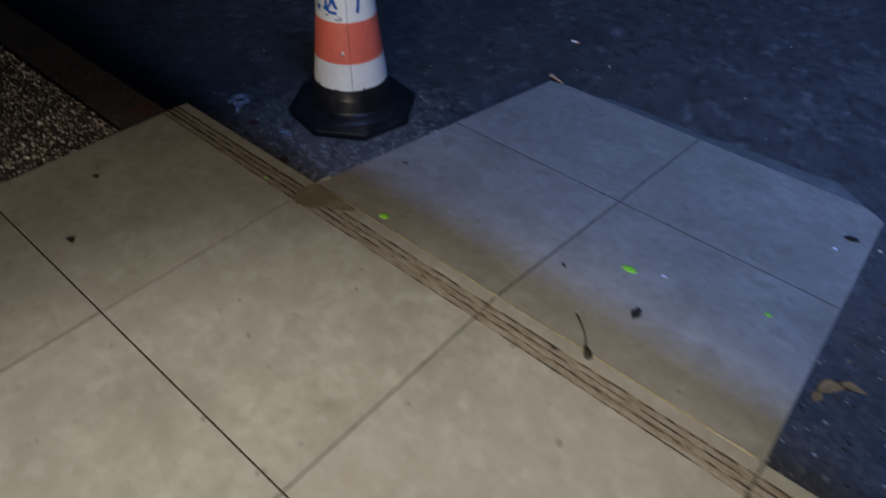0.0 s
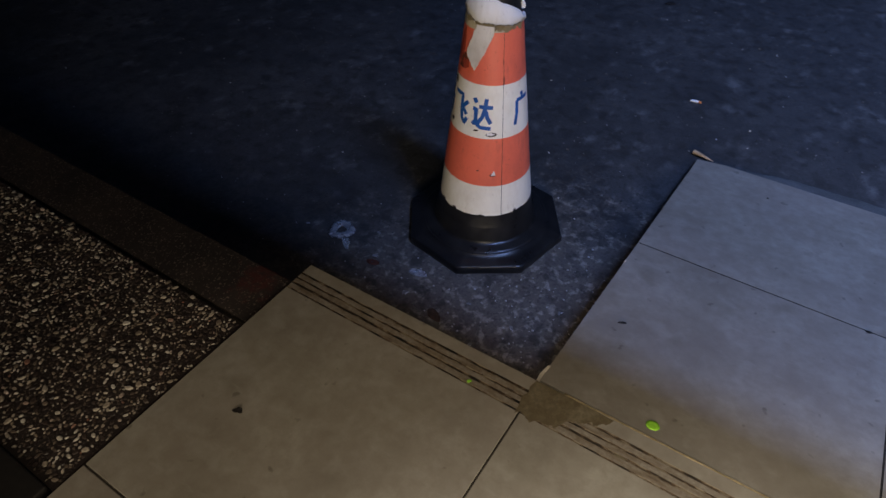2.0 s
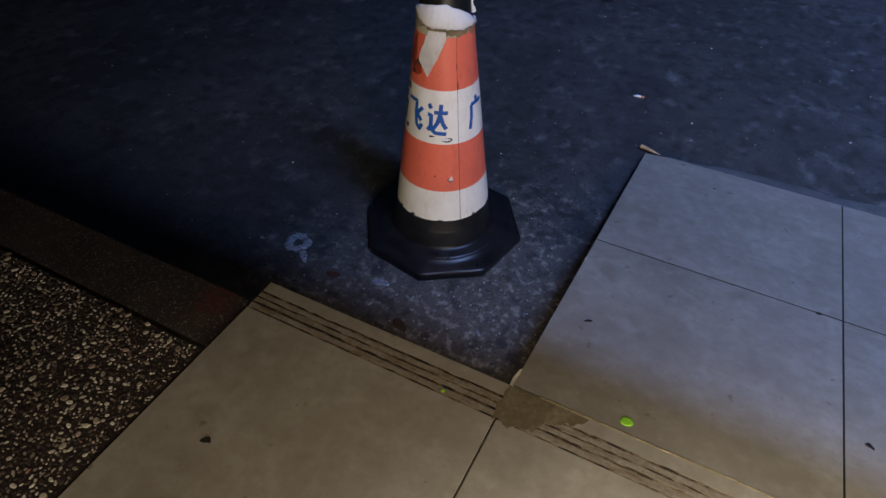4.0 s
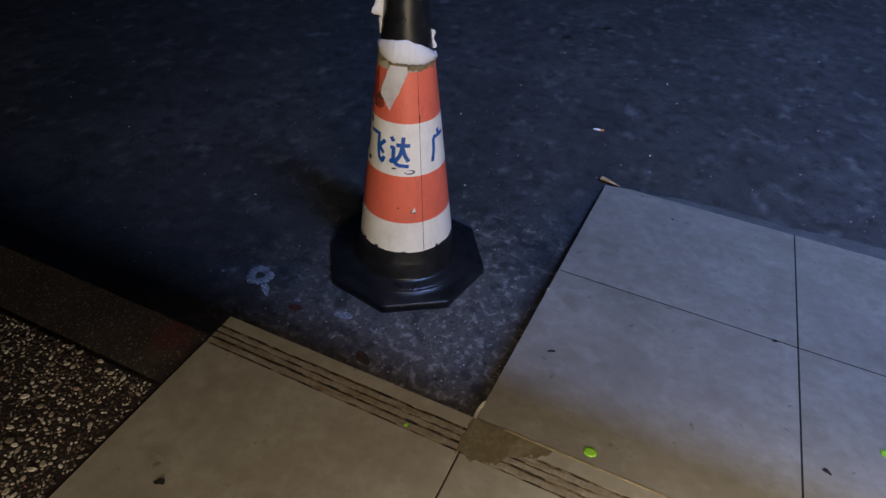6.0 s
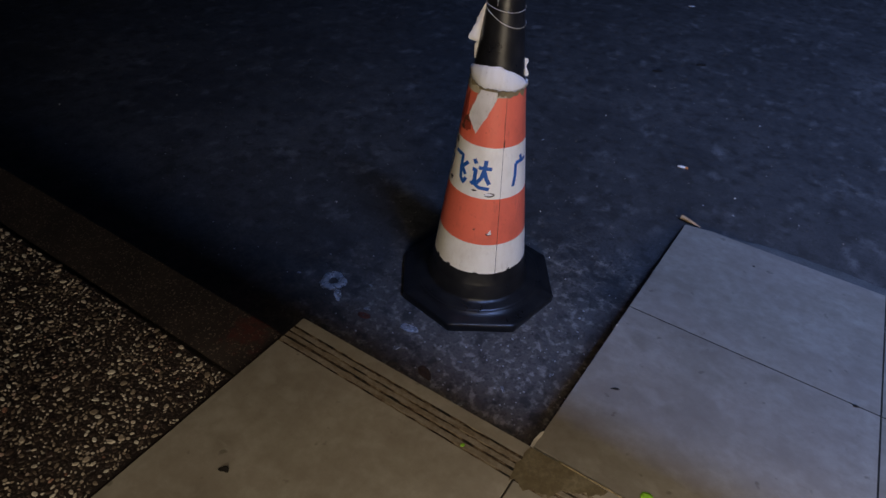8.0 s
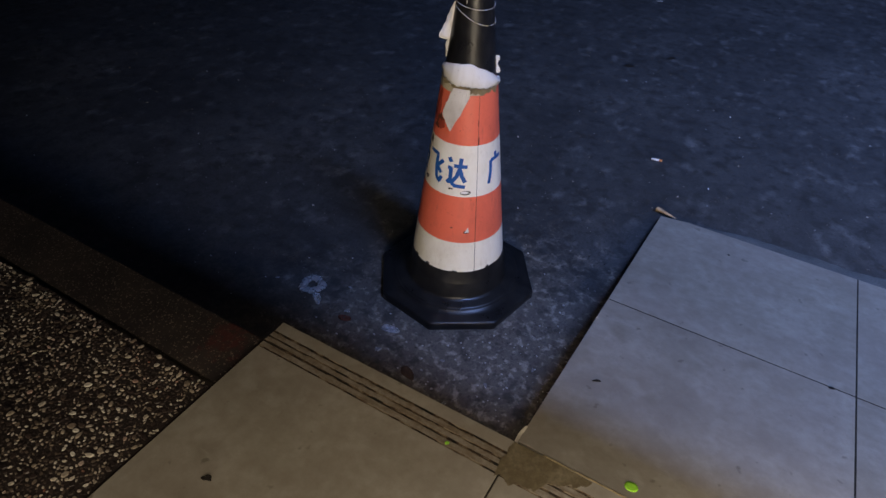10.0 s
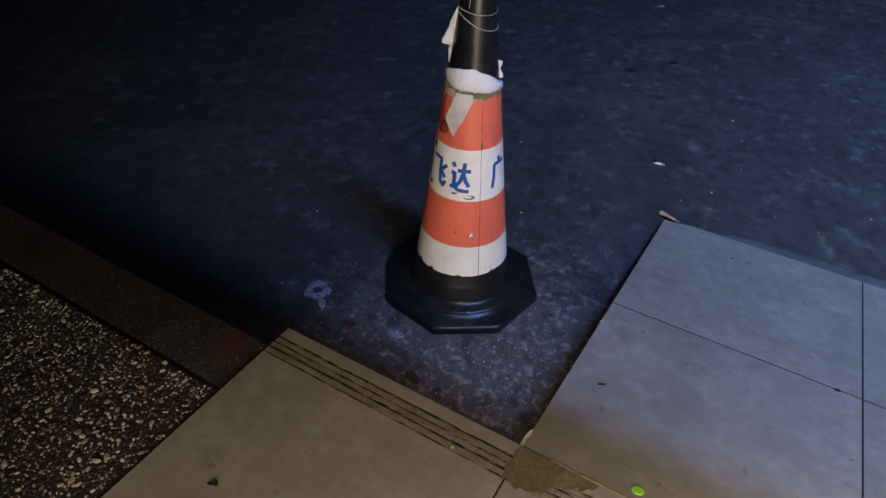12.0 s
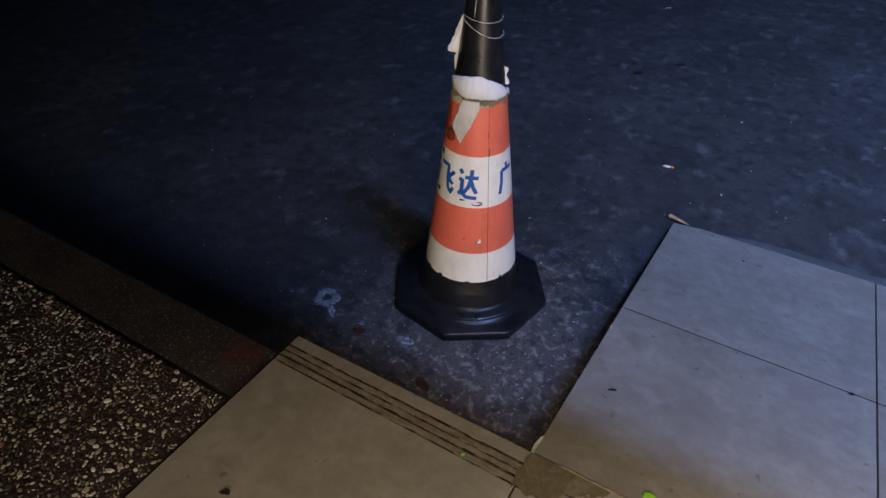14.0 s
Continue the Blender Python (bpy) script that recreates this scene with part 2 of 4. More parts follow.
def stain_material():
    m = Mat("cement_smear", 0.5)
    a, b = m.noise(14, 5, 0.7), m.noise(90, 4, 0.7)
    c = m.ramp(a, [(0.3, (0.080, 0.060, 0.031)), (0.52, (0.145, 0.115, 0.066)), (0.72, (0.23, 0.195, 0.13))])
    c = m.mix(m.ramp(b, [(0.4, 0.5), (0.6, 0.0)]), c, (0.09, 0.068, 0.04))
    m.colour(c)
    m.bump(b, 0.5, 0.001)
    return m.m


def clear_plastic(name, through_light, tint=(0.9, 0.92, 0.95)):
    m = Mat(name, 0.12)
    m.b.inputs["Base Color"].default_value = (*tint, 1)
    m.b.inputs["Transmission Weight"].default_value = through_light
    m.b.inputs["IOR"].default_value = 1.45
    m.roughness(m.ramp(m.noise(60, 3), [(0.4, 0.08), (0.65, 0.45)]))
    m.bump(m.noise(50, 3), 0.6, 0.003)
    return m.m


TILE = tile_material()
ASPHALT = asphalt_material()
GROUT = plain("dark_grout", (0.065, 0.052, 0.038), 0.9, 0.5, 30)
JOINT = plain("joint_dirt", (0.030, 0.024, 0.017), 0.95, 0.6, 25)
RAMP_JOINT = plain("ramp_joint_dirt", (0.014, 0.012, 0.010), 0.95, 0.5, 40)
MORTAR = concrete_material("mortar", (0.085, 0.086, 0.083), (0.165, 0.166, 0.16), 12)
CONCRETE = concrete_material("concrete", (0.075, 0.072, 0.07), (0.15, 0.145, 0.14), 8)
KERB = kerb_material()
PEBBLE = pebble_material()
BINDER = concrete_material("aggregate_binder", (0.016, 0.010, 0.009), (0.040, 0.027, 0.023), 30)
RUBBER = rubber_material()
ORANGE = film_material("orange_film", (0.82, 0.165, 0.095), (0.45, 0.09, 0.06), 0.45)
CREAM = film_material("white_film", (0.86, 0.83, 0.75), (0.52, 0.44, 0.32), 0.4)
BACKING = film_material("film_backing", (0.80, 0.79, 0.79), (0.5, 0.44, 0.34), 0.3, 0.6)
BLUE = plain("blue_ink", (0.006, 0.085, 0.34), 0.5, 0.2)
# two maroons that put the orange film's shadow side into its colour
SIDE_SHADE = film_material("shaded_film", (0.36, 0.055, 0.032), (0.14, 0.022, 0.016), 0.9, 0.6)
TEAR_SHADE = plain("tear_shade", (0.16, 0.045, 0.025), 0.8, 0.5, 40)
GROOVE = groove_material("groove_dirt", 0.2, 0.8)
DUSTY = groove_material("groove_dust", 0.9, 3.0)
STAINED = stained_tile_material()
SMEAR = stain_material()
WALL = plain("painted_wall", (0.42, 0.39, 0.35), 0.8, 0.08, 6)
NEAR_BLACK = plain("near_black", (0.012, 0.010, 0.009), 0.6, 0.4, 90)
GREEN = plain("fresh_leaf", (0.34, 0.74, 0.05), 0.5, 0.12)
DRY = plain("dry_leaf", (0.018, 0.014, 0.011), 0.7, 0.4)
BROWN = plain("brown_leaf", (0.24, 0.13, 0.038), 0.7, 0.35)
DULL = plain("dull_leaf", (0.065, 0.036, 0.02), 0.8, 0.35)
WOOD = plain("splinter_wood", (0.42, 0.30, 0.18), 0.7, 0.3)
PAPER = plain("white_paper", (0.75, 0.75, 0.76), 0.7, 0.08)
CORK = plain("filter_paper", (0.65, 0.25, 0.08), 0.7, 0.2)
SEALANT = plain("sealant", (0.34, 0.27, 0.155), 0.16, 0.35, 45)
CERAMIC = plain("tile_body", (0.62, 0.57, 0.47), 0.7, 0.12)
WIRE = plain("pale_wire", (0.62, 0.60, 0.57), 0.4, 0.1)
PLASTIC = clear_plastic("clear_plastic", 0.75)
MILKY = clear_plastic("milky_plastic", 0.66, (0.66, 0.68, 0.72))

# ------------------------------------------------------------------ mesh helpers


def mesh_ob(name, bm, mats, smooth=False):
    me = bpy.data.meshes.new(name)
    bmesh.ops.recalc_face_normals(bm, faces=bm.faces)
    bm.to_mesh(me)
    bm.free()
    for m in (mats if isinstance(mats, (list, tuple)) else [mats]):
        me.materials.append(m)
    if smooth:
        for p in me.polygons:
            p.use_smooth = True
    return new(name, me)


def part(name, bm, mats, parent, label="", smooth=False):
    ob = mesh_ob(name, bm, mats, smooth)
    ob.parent = parent
    return tagged(ob, label)


def raw(name, verts, faces, mats, parent=None, idx=None, smooth=False):
    me = bpy.data.meshes.new(name)
    me.from_pydata(verts, [], faces)
    for m in (mats if isinstance(mats, (list, tuple)) else [mats]):
        me.materials.append(m)
    if idx:
        me.polygons.foreach_set("material_index", idx)
    if smooth:
        me.polygons.foreach_set("use_smooth", [True] * len(faces))
    me.update()
    ob = new(name, me)
    ob.parent = parent
    return ob


def empty(name, m=None):
    ob = new(name)
    if m is not None:
        ob.matrix_world = m
    return ob


def box_bm(x0, x1, y0, y1, z0, z1, bevel=0.0):
    bm = bmesh.new()
    bmesh.ops.create_cube(bm, size=1)
    for v in bm.verts:
        v.co = (x0 if v.co.x < 0 else x1, y0 if v.co.y < 0 else y1, z0 if v.co.z < 0 else z1)
    if bevel:
        bmesh.ops.bevel(bm, geom=bm.edges[:], offset=bevel, segments=2, affect="EDGES", profile=0.6)
    return bm


def prism_bm(outline, z0, z1, bevel=0.0):
    """A plate from an outline in x, y."""
    bm = bmesh.new()
    low = [bm.verts.new((x, y, z0)) for x, y in outline]
    top = [bm.verts.new((x, y, z1)) for x, y in outline]
    n = len(outline)
    bm.faces.new(low[::-1])
    cap = bm.faces.new(top)
    for i in range(n):
        bm.faces.new((low[i], low[(i + 1) % n], top[(i + 1) % n], top[i]))
    if bevel:
        bmesh.ops.bevel(bm, geom=list(cap.edges), offset=bevel, segments=2, affect="EDGES", profile=0.6)
    return bm


def tube(points, r, sides=6, closed=False):
    """Verts and faces of a tube along points."""
    verts, faces = [], []
    n = len(points)
    pts = [Vector(p) for p in points]
    for i, p in enumerate(pts):
        a = pts[(i - 1) % n] if closed or i > 0 else p
        b = pts[(i + 1) % n] if closed or i < n - 1 else p
        d = (b - a).normalized()
        u = d.cross(Vector((0.13, 0.21, 1))).normalized()
        w = d.cross(u)
        rr = r[i] if isinstance(r, list) else r
        for k in range(sides):
            t = 2 * math.pi * k / sides
            verts.append(p + rr * (math.cos(t) * u + math.sin(t) * w))
    for i in range(n if closed else n - 1):
        for k in range(sides):
            a, b = i * sides + k, i * sides + (k + 1) % sides
            c, d = ((i + 1) % n) * sides + (k + 1) % sides, ((i + 1) % n) * sides + k
            faces.append((a, b, c, d))
    if not closed:
        faces.append(tuple(range(sides))[::-1])
        faces.append(tuple(range((n - 1) * sides, n * sides)))
    return verts, faces


def blob(outline_n, rx, ry, seed, wobble=0.2):
    rng = random.Random(seed)
    ks = [(rng.uniform(-wobble, wobble), rng.uniform(0, 6.28), k) for k in (2, 3, 5)]
    out = []
    for i in range(outline_n):
        t = 2 * math.pi * i / outline_n
        f = 1 + sum(a * math.sin(k * t + p) / (k ** 0.4) for a, p, k in ks)
        out.append((rx * f * math.cos(t), ry * f * math.sin(t)))
    return out


def ramp_z(y):
    return -FALL * y


# ------------------------------------------------------------------ ground
bm = bmesh.new()
xs = [-60, -20, -8] + [-4 + 0.1 * i for i in range(81)] + [8, 20, 60]
ys = [-60, -20, -6, -3, -1] + [-0.5 + 0.1 * i for i in range(66)] + [9, 20, 60]
grid = []
for y in ys:
    row = []
    for x in xs:
        z = ROAD + 0.006 * (noise.noise((x * 1.7, y * 1.7, 0.3))) + 0.0025 * noise.noise((x * 6, y * 6, 4.1))
        if abs(x) > 7 or y > 8 or y < -0.6:
            z = ROAD
        row.append(bm.verts.new((x, y, z)))
    grid.append(row)
for j in range(len(ys) - 1):
    for i in range(len(xs) - 1):
        bm.faces.new((grid[j][i], grid[j][i + 1], grid[j + 1][i + 1], grid[j + 1][i]))
road = mesh_ob("road", bm, ASPHALT, True)
tagged(road, "dark worn asphalt road with pale scuffs and grit", "road", kind="structure")


def road_z(x, y):
    return ROAD + 0.006 * (noise.noise((x * 1.7, y * 1.7, 0.3))) + 0.0025 * noise.noise((x * 6, y * 6, 4.1))


# ------------------------------------------------------------------ building that closes the place
wall_south = mesh_ob("wall_south", box_bm(-9, 9, -2.9, -2.7, ROAD, 5.2), WALL)
tagged(wall_south, "plain shop front wall behind the tiled platform", "wall", kind="structure")
canopy = mesh_ob("canopy", box_bm(-9, 9, -2.7, -0.30, 2.6, 2.72), WALL)
tagged(canopy, "flat canopy slab over the tiled platform", "canopy", kind="structure")
# low near-black block that fills the area beyond the pebbles
threshold = mesh_ob("threshold", box_bm(-3.4, -0.612, -2.7, -0.662, ROAD, 0.004, 0.004), NEAR_BLACK)
tagged(threshold, "low near-black block beside the platform", "threshold", kind="structure")

# unseen block, added to keep the warm light off the pebbles and kerb
shade_block = mesh_ob("shade_block", box_bm(-3.0, -0.85, -2.7, -1.0, 0.004, 2.6, 0.004), NEAR_BLACK)
tagged(shade_block, "unseen dark block added to shade the kerb side", "wall", kind="structure")

# ------------------------------------------------------------------ the traffic cone
AX, AY = -0.4316, 0.5287
FX, FY = 0.449, -0.894       # the cone's front
RX, RY = 0.894, 0.449


def cone_r(z):
    return 0.1225 - 0.122 * (z + 0.036)


def on_cone(phi, z, off=0.0):
    """A place on the cone's skin: phi in degrees from the front, z the height."""
    a, r = radians(phi), cone_r(z) + off
    c, s = math.cos(a) * r, math.sin(a) * r
    return (AX + c * FX + s * RX, AY + c * FY + s * RY, z)


def lathe(profile, n=64, octo=()):
    """Rings round the cone's axis; rings in octo take the shape of an octagon by that share."""
    verts, faces = [], []
    turn = math.atan2(-0.83, 0.56)
    for j, (r, z) in enumerate(profile):
        share = octo[j] if j < len(octo) else 0
        for i in range(n):
            a = 2 * math.pi * i / n
            near = (a + math.pi / 8) % (math.pi / 4) - math.pi / 8
            f = (1 - share) + share / math.cos(near)
            verts.append((AX + r * f * math.cos(a + turn), AY + r * f * math.sin(a + turn), z))
    for j in range(len(profile) - 1):
        for i in range(n):
            k = (i + 1) % n
            faces.append((j * n + i, j * n + k, (j + 1) * n + k, (j + 1) * n + i))
    return verts, faces


def rim_faces(verts, faces, rim, m):
    """Close a sheet's edge with faces of their own corners."""
    for a, b in zip(rim, rim[1:] + rim[:1]):
        k = len(verts)
        verts.extend((verts[a], verts[b], verts[b + m], verts[a + m]))
        faces.append((k, k + 1, k + 2, k + 3))


def shell(name, phis, zs_lo, zs_hi, rows, off, mats, parent, label="", thick=0.0012, warp=0.0):
    """A sheet of film that lies round the cone between two edges given at angles."""
    verts, faces = [], []
    n = len(phis)
    for layer in (0, 1):
        for j in range(rows + 1):
            for i, p in enumerate(phis):
                z = zs_lo[i] + (zs_hi[i] - zs_lo[i]) * j / rows
                o = off + warp * noise.noise((p * 0.05, z * 18, 2.2)) + layer * thick
                verts.append(on_cone(p, z, o))
    m = n * (rows + 1)
    for layer in (0, 1):
        for j in range(rows):
            for i in range(n - 1):
                a = layer * m + j * n + i
                f = (a, a + 1, a + n + 1, a + n)
                faces.append(f if layer else f[::-1])
    rim = [i for i in range(n)] + [j * n + n - 1 for j in range(1, rows + 1)] + [rows * n + i for i in range(n - 2, -1, -1)] + [j * n for j in range(rows - 1, 0, -1)]
    rim_faces(verts, faces, rim, m)
    ob = raw(name, verts, faces, mats, parent, smooth=True)
    return tagged(ob, label)


cone = tagged(empty("traffic_cone"), "orange and white traffic cone, torn film, black octagonal rubber base", "traffic cone")
# base: an octagonal foot with a bevelled rim and stepped rings
prof = [(0.01, -0.004), (0.2085, -0.004), (0.2125, 0.002), (0.2125, 0.021), (0.2105, 0.0245), (0.2065, 0.0262), (0.190, 0.0300), (0.1770, 0.0350), (0.1762, 0.0365), (0.1750, 0.0371),
        (0.1700, 0.0375), (0.1690, 0.0391), (0.1678, 0.0396), (0.1520, 0.0450), (0.1445, 0.0480), (0.1425, 0.0510), (0.1410, 0.0560), (0.1365, 0.080), (0.1335, 0.094)]
v, f = lathe([(r, ROAD + z) for r, z in prof], 96, (1, 1, 1, 1, 1, 1, 0.8, 0.08, 0.06, 0.05, 0.03, 0.02, 0.02))
raw("base", v, f, RUBBER, cone, smooth=True)
# black rubber body
zs = [ROAD + 0.092, -0.07, -0.036, 0.1, 0.3, 0.5, 0.66, 0.76, 0.775]
rs = [0.1333, 0.1285, cone_r(-0.036)] + [cone_r(z) - 0.0005 for z in zs[3:-1]] + [0.018]
v, f = lathe(list(zip(rs, zs)), 64)
tagged(raw("body", v, f, RUBBER, cone, smooth=True), "black rubber cone body, bare at the top")
SEAM = 23.0
full = [SEAM - 360 + 5 * i for i in range(73)]
full[-1] = SEAM - 0.7


def ragged(seed, size, freq=0.11):
    return [size * (noise.noise((p * freq, seed, 0)) + 0.6 * noise.noise((p * freq * 3.1, seed, 5))) for p in full]


def band(name, z0, z1, mat, label, r0=None):
    lo = [z0 + d for d in (r0 or [0] * len(full))]
    shell(name, full, lo, [z1] * len(full), 4, 0.0012, mat, cone, label)


band("sleeve_band", -0.044, 0.0465, CREAM, "dirty white reflective band", ragged(1.0, 0.0022, 0.35))
band("sleeve_band", 0.0465, 0.179, ORANGE, "orange reflective band")
band("sleeve_band", 0.179, 0.3145, CREAM, "white reflective band with blue lettering")
# upper orange band, torn along its top
hi = [0.452 + d for d in ragged(3.0, 0.006)]
shell("sleeve_band", full, [0.3145] * len(full), hi, 5, 0.0012, ORANGE, cone, "orange reflective band torn at its top", warp=0.001)
# seam: the sleeve's overlapping edge
phs = [SEAM - 1.4, SEAM, SEAM + 1.4]
shell("sleeve_seam", phs, [-0.042] * 3, [0.45] * 3, 12, 0.0016, JOINT, cone, "dark overlap seam", 0.0006)
shell("sleeve_seam", [SEAM + 0.4, SEAM + 3, SEAM + 6], [-0.042] * 3, [0.0465] * 3, 6, 0.0026, CREAM, cone, "", 0.0005)


def torn(name, centre_line, offs, mat, label, parent=None, thick=0.0010, rows_out=True):
    """Film that stands off the cone: columns of (phi, [(z, off), ...])."""
    verts, faces = [], []
    n, k = len(centre_line), len(centre_line[0][1])
    for layer in (0, 1):
        for p, col in centre_line:
            for z, o in col:
                verts.append(on_cone(p, z, o + layer * thick))
    m = n * k
    for layer in (0, 1):
        for i in range(n - 1):
            for j in range(k - 1):
                a = layer * m + i * k + j
                q = (a, a + k, a + k + 1, a + 1)
                faces.append(q if layer else q[::-1])
    rim = list(range(k)) + [i * k + k - 1 for i in range(1, n)] + [(n - 1) * k + j for j in range(k - 2, -1, -1)] + [i * k for i in range(n - 2, 0, -1)]
    rim_faces(verts, faces, rim, m)
    return tagged(raw(name, verts, faces, mat, parent or cone, smooth=True), label)


# collar of folded-out white backing: it leans outward, its upper edge slants down to the seam's side
def collar_low(p):
    s = max(-1.0, min(1.0, p / 78))
    return 0.447 + (0.022 * s * s if s < 0 else -0.006 * s) + 0.004 * noise.noise((p * 0.06, 7.7, 0))


# grimy film left bare between the collar and the upper orange band
shell("film_strip", [-110 + 5 * i for i in range(29)], [0.436] * 29, [collar_low(-110 + 5 * i) + 0.008 for i in range(29)], 3, 0.0017,
      film_material("grimy_film", (0.50, 0.45, 0.34), (0.16, 0.12, 0.06), 0.9, 0.6), cone, "grimy beige film below the collar")
cols = []
for i in range(45):
    p = -86 + 4.0 * i
    s = max(-1.0, min(1.0, p / 78))
    top = 0.505 - (0.020 * s + 0.024 * s * s if s > 0 else 0.018 * s * s) + 0.0025 * noise.noise((p * 0.07, 1.3, 0))
    low = collar_low(p)
    lip = 0.0042 + 0.002 * noise.noise((p * 0.05, 3.1, 0)) * (1 - 0.5 * max(0.0, -s)) + 0.0016 * noise.noise((p * 0.16, 6.1, 0))
    cols.append((p, [(low, 0.002), (low + 0.010, 0.0045), (low + 0.3 * (top - low), 0.0065), (low + 0.6 * (top - low), lip + 0.001), (low + 0.85 * (top - low), lip), (top - 0.003, lip - 0.001), (top, lip - 0.003)]))
torn("torn_collar", cols, 0, BACKING, "crumpled white film backing folded outward")
# grimy crease along the collar's foot
cols = [(p, [(collar_low(p) - 0.006 + 0.009 * noise.noise((p * 0.11, 4.4, 0)) - 0.004 * noise.noise((p * 0.31, 2.4, 0)), 0.0026), (collar_low(p) + 0.002 + 0.006 * noise.noise((p * 0.13, 8.4, 0)), 0.0050), (collar_low(p) + 0.008 + 0.003 * noise.noise((p * 0.3, 1.4, 0)), 0.0080)]) for p in range(-60, 66, 2)]
torn("torn_edge", cols, 0, film_material("grimy_edge", (0.26, 0.21, 0.12), (0.05, 0.038, 0.02), 1.0, 0.7), "grimy torn film edge")
# tongue that hangs over the upper orange band
cols = []
for i in range(27):
    u = i / 26
    p = -47 + 50 * u
    tip = 0.346 + (0.088 * (u - 0.4) / 0.6 if u > 0.4 else 0.033 * (0.4 - u) / 0.4) + 0.006 * noise.noise((u * 21, 2.7, 0)) * (u < 0.8)
    head = 0.388 + 0.062 * min(1.0, u / 0.34) + (0.009 * noise.noise((u * 41, 5.1, 0)) if u < 0.34 else 0)
    cols.append((p, [(head, 0.006), (head + (tip - head) * 0.35, 0.0052), (head + (tip - head) * 0.7, 0.0045), (tip, 0.0060)]))
torn("torn_tongue", cols, 0, film_material("dirty_backing", (0.68, 0.64, 0.58), (0.36, 0.30, 0.22), 0.6, 0.65), "torn off-white film tongue hanging down")


def flap(name, side, z0, z1, width, back, label, seed):
    """A ragged scrap that stands out sideways from the cone's skin; width(u) with u from foot to head."""
    verts, faces = [], []
    n, k = 40, 6
    for layer in (0, 1):
        for i in range(n + 1):
            u = i / n
            z = z0 + (z1 - z0) * u
            w = max(0.0008, width(u) * (1 + 0.22 * noise.noise((u * 16, seed, 0)) + 0.14 * noise.noise((u * 45, seed, 3))))
            for j in range(k + 1):
                q = j / k
                lat = side * (cone_r(z) * 0.985 + w * q)
                dep = back - 0.004 * q * q + 0.003 * noise.noise((u * 6, q * 4, seed)) + layer * 0.0009
                verts.append((AX + lat * RX + dep * FX, AY + lat * RY + dep * FY, z - 0.010 * q * width(u) / 0.026))
    m = (n + 1) * (k + 1)
    for layer in (0, 1):
        for i in range(n):
            for j in range(k):
                a = layer * m + i * (k + 1) + j
                f = (a, a + 1, a + k + 2, a + k + 1)
                faces.append(f if layer else f[::-1])
    rim = list(range(k + 1)) + [i * (k + 1) + k for i in range(1, n + 1)] + [n * (k + 1) + j for j in range(k - 1, -1, -1)] + [i * (k + 1) for i in range(n - 1, 0, -1)]
    rim_faces(verts, faces, rim, m)
    tagged(raw(name, verts, faces, BACKING, cone, smooth=True), label)


flap("torn_rag", -1, 0.500, 0.624, lambda u: 0.003 + (0.006 * u / 0.3 if u < 0.3 else 0.024 * min(1, (u - 0.3) / 0.12) * (1 - u) / 0.6), 0.006, "ragged white film scrap standing off", 3.3)
flap("torn_curl", 1, 0.470, 0.512, lambda u: 0.0065 + 0.0025 * math.sin(9 * u), 0.008, "frayed white film curl", 8.1)


def loop(z, dip, tilt, phase, r=0.00065):
    pts = [on_cone(p, z + tilt * math.sin(radians(p + phase)) - dip * max(0, math.cos(radians(p - 20))) ** 2, 0.0012) for p in range(0, 360, 8)]
    v, f = tube(pts, r, 5, True)
    raw("wire_loop", v, f, WIRE, cone, smooth=True)["label"] = "thin pale wire wound round"


loop(0.624, 0.004, -0.003, 0)
loop(0.603, 0.008, -0.016, 0)
v, f = tube([on_cone(-24, 0.63 + 0.016 * i, 0.0015) for i in range(9)], 0.0007, 5)
raw("wire_loop", v, f, WIRE, cone, smooth=True)

# scars on the sleeve; the maroon ones paint shade left of the tongue
scars = [(-38, -0.041, 0.006, 0.004, RUBBER, 0.003), (-2, -0.043, 0.009, 0.003, RUBBER, 0.003), (41, -0.041, 0.005, 0.0045, RUBBER, 0.003),
         (50, -0.043, 0.009, 0.003, RUBBER, 0.003), (-60, -0.04, 0.007, 0.004, RUBBER, 0.003), (-66, 0.20, 0.008, 0.006, RUBBER, 0.0030), (-70, 0.302, 0.006, 0.010, RUBBER, 0.0030), (6, 0.191, 0.0135, 0.0058, GROUT, 0.0030), (4.5, 0.1925, 0.0100, 0.0038, BACKING, 0.0040), (-17, 0.199, 0.007, 0.0022, GROUT, 0.0036), (10, 0.079, 0.0075, 0.0038, JOINT, 0.0030),
         (-10, 0.090, 0.0025, 0.002, GROUT, 0.0028), (-66, 0.390, 0.010, 0.042, SIDE_SHADE, 0.0028), (-50, 0.352, 0.013, 0.012, SIDE_SHADE, 0.0029), (-58, 0.345, 0.012, 0.008, TEAR_SHADE, 0.0027), (-50, 0.36, 0.010, 0.016, TEAR_SHADE, 0.0027), (-66, 0.37, 0.012, 0.02, TEAR_SHADE, 0.0026)]
for k, (p, z, w, hh, mat, off) in enumerate(scars):
    out = blob(14, w, hh, 40 + k, 0.3)
    verts = [on_cone(p, z, off + 0.0004)] + [on_cone(p + math.degrees(a / cone_r(z)), z + b, off + 0.0001) for a, b in out]
    faces = [(0, 1 + i, 1 + (i + 1) % 14) for i in range(14)]
    raw("scar", verts, faces, mat, cone)

# a three-cornered nick that shows the white backing
verts = [on_cone(11 + dp, 0.079 + dz, o) for o in (0.0022, 0.0046) for dp, dz in ((-3.4, -0.001), (2.6, 0.0005), (1.2, 0.013))]
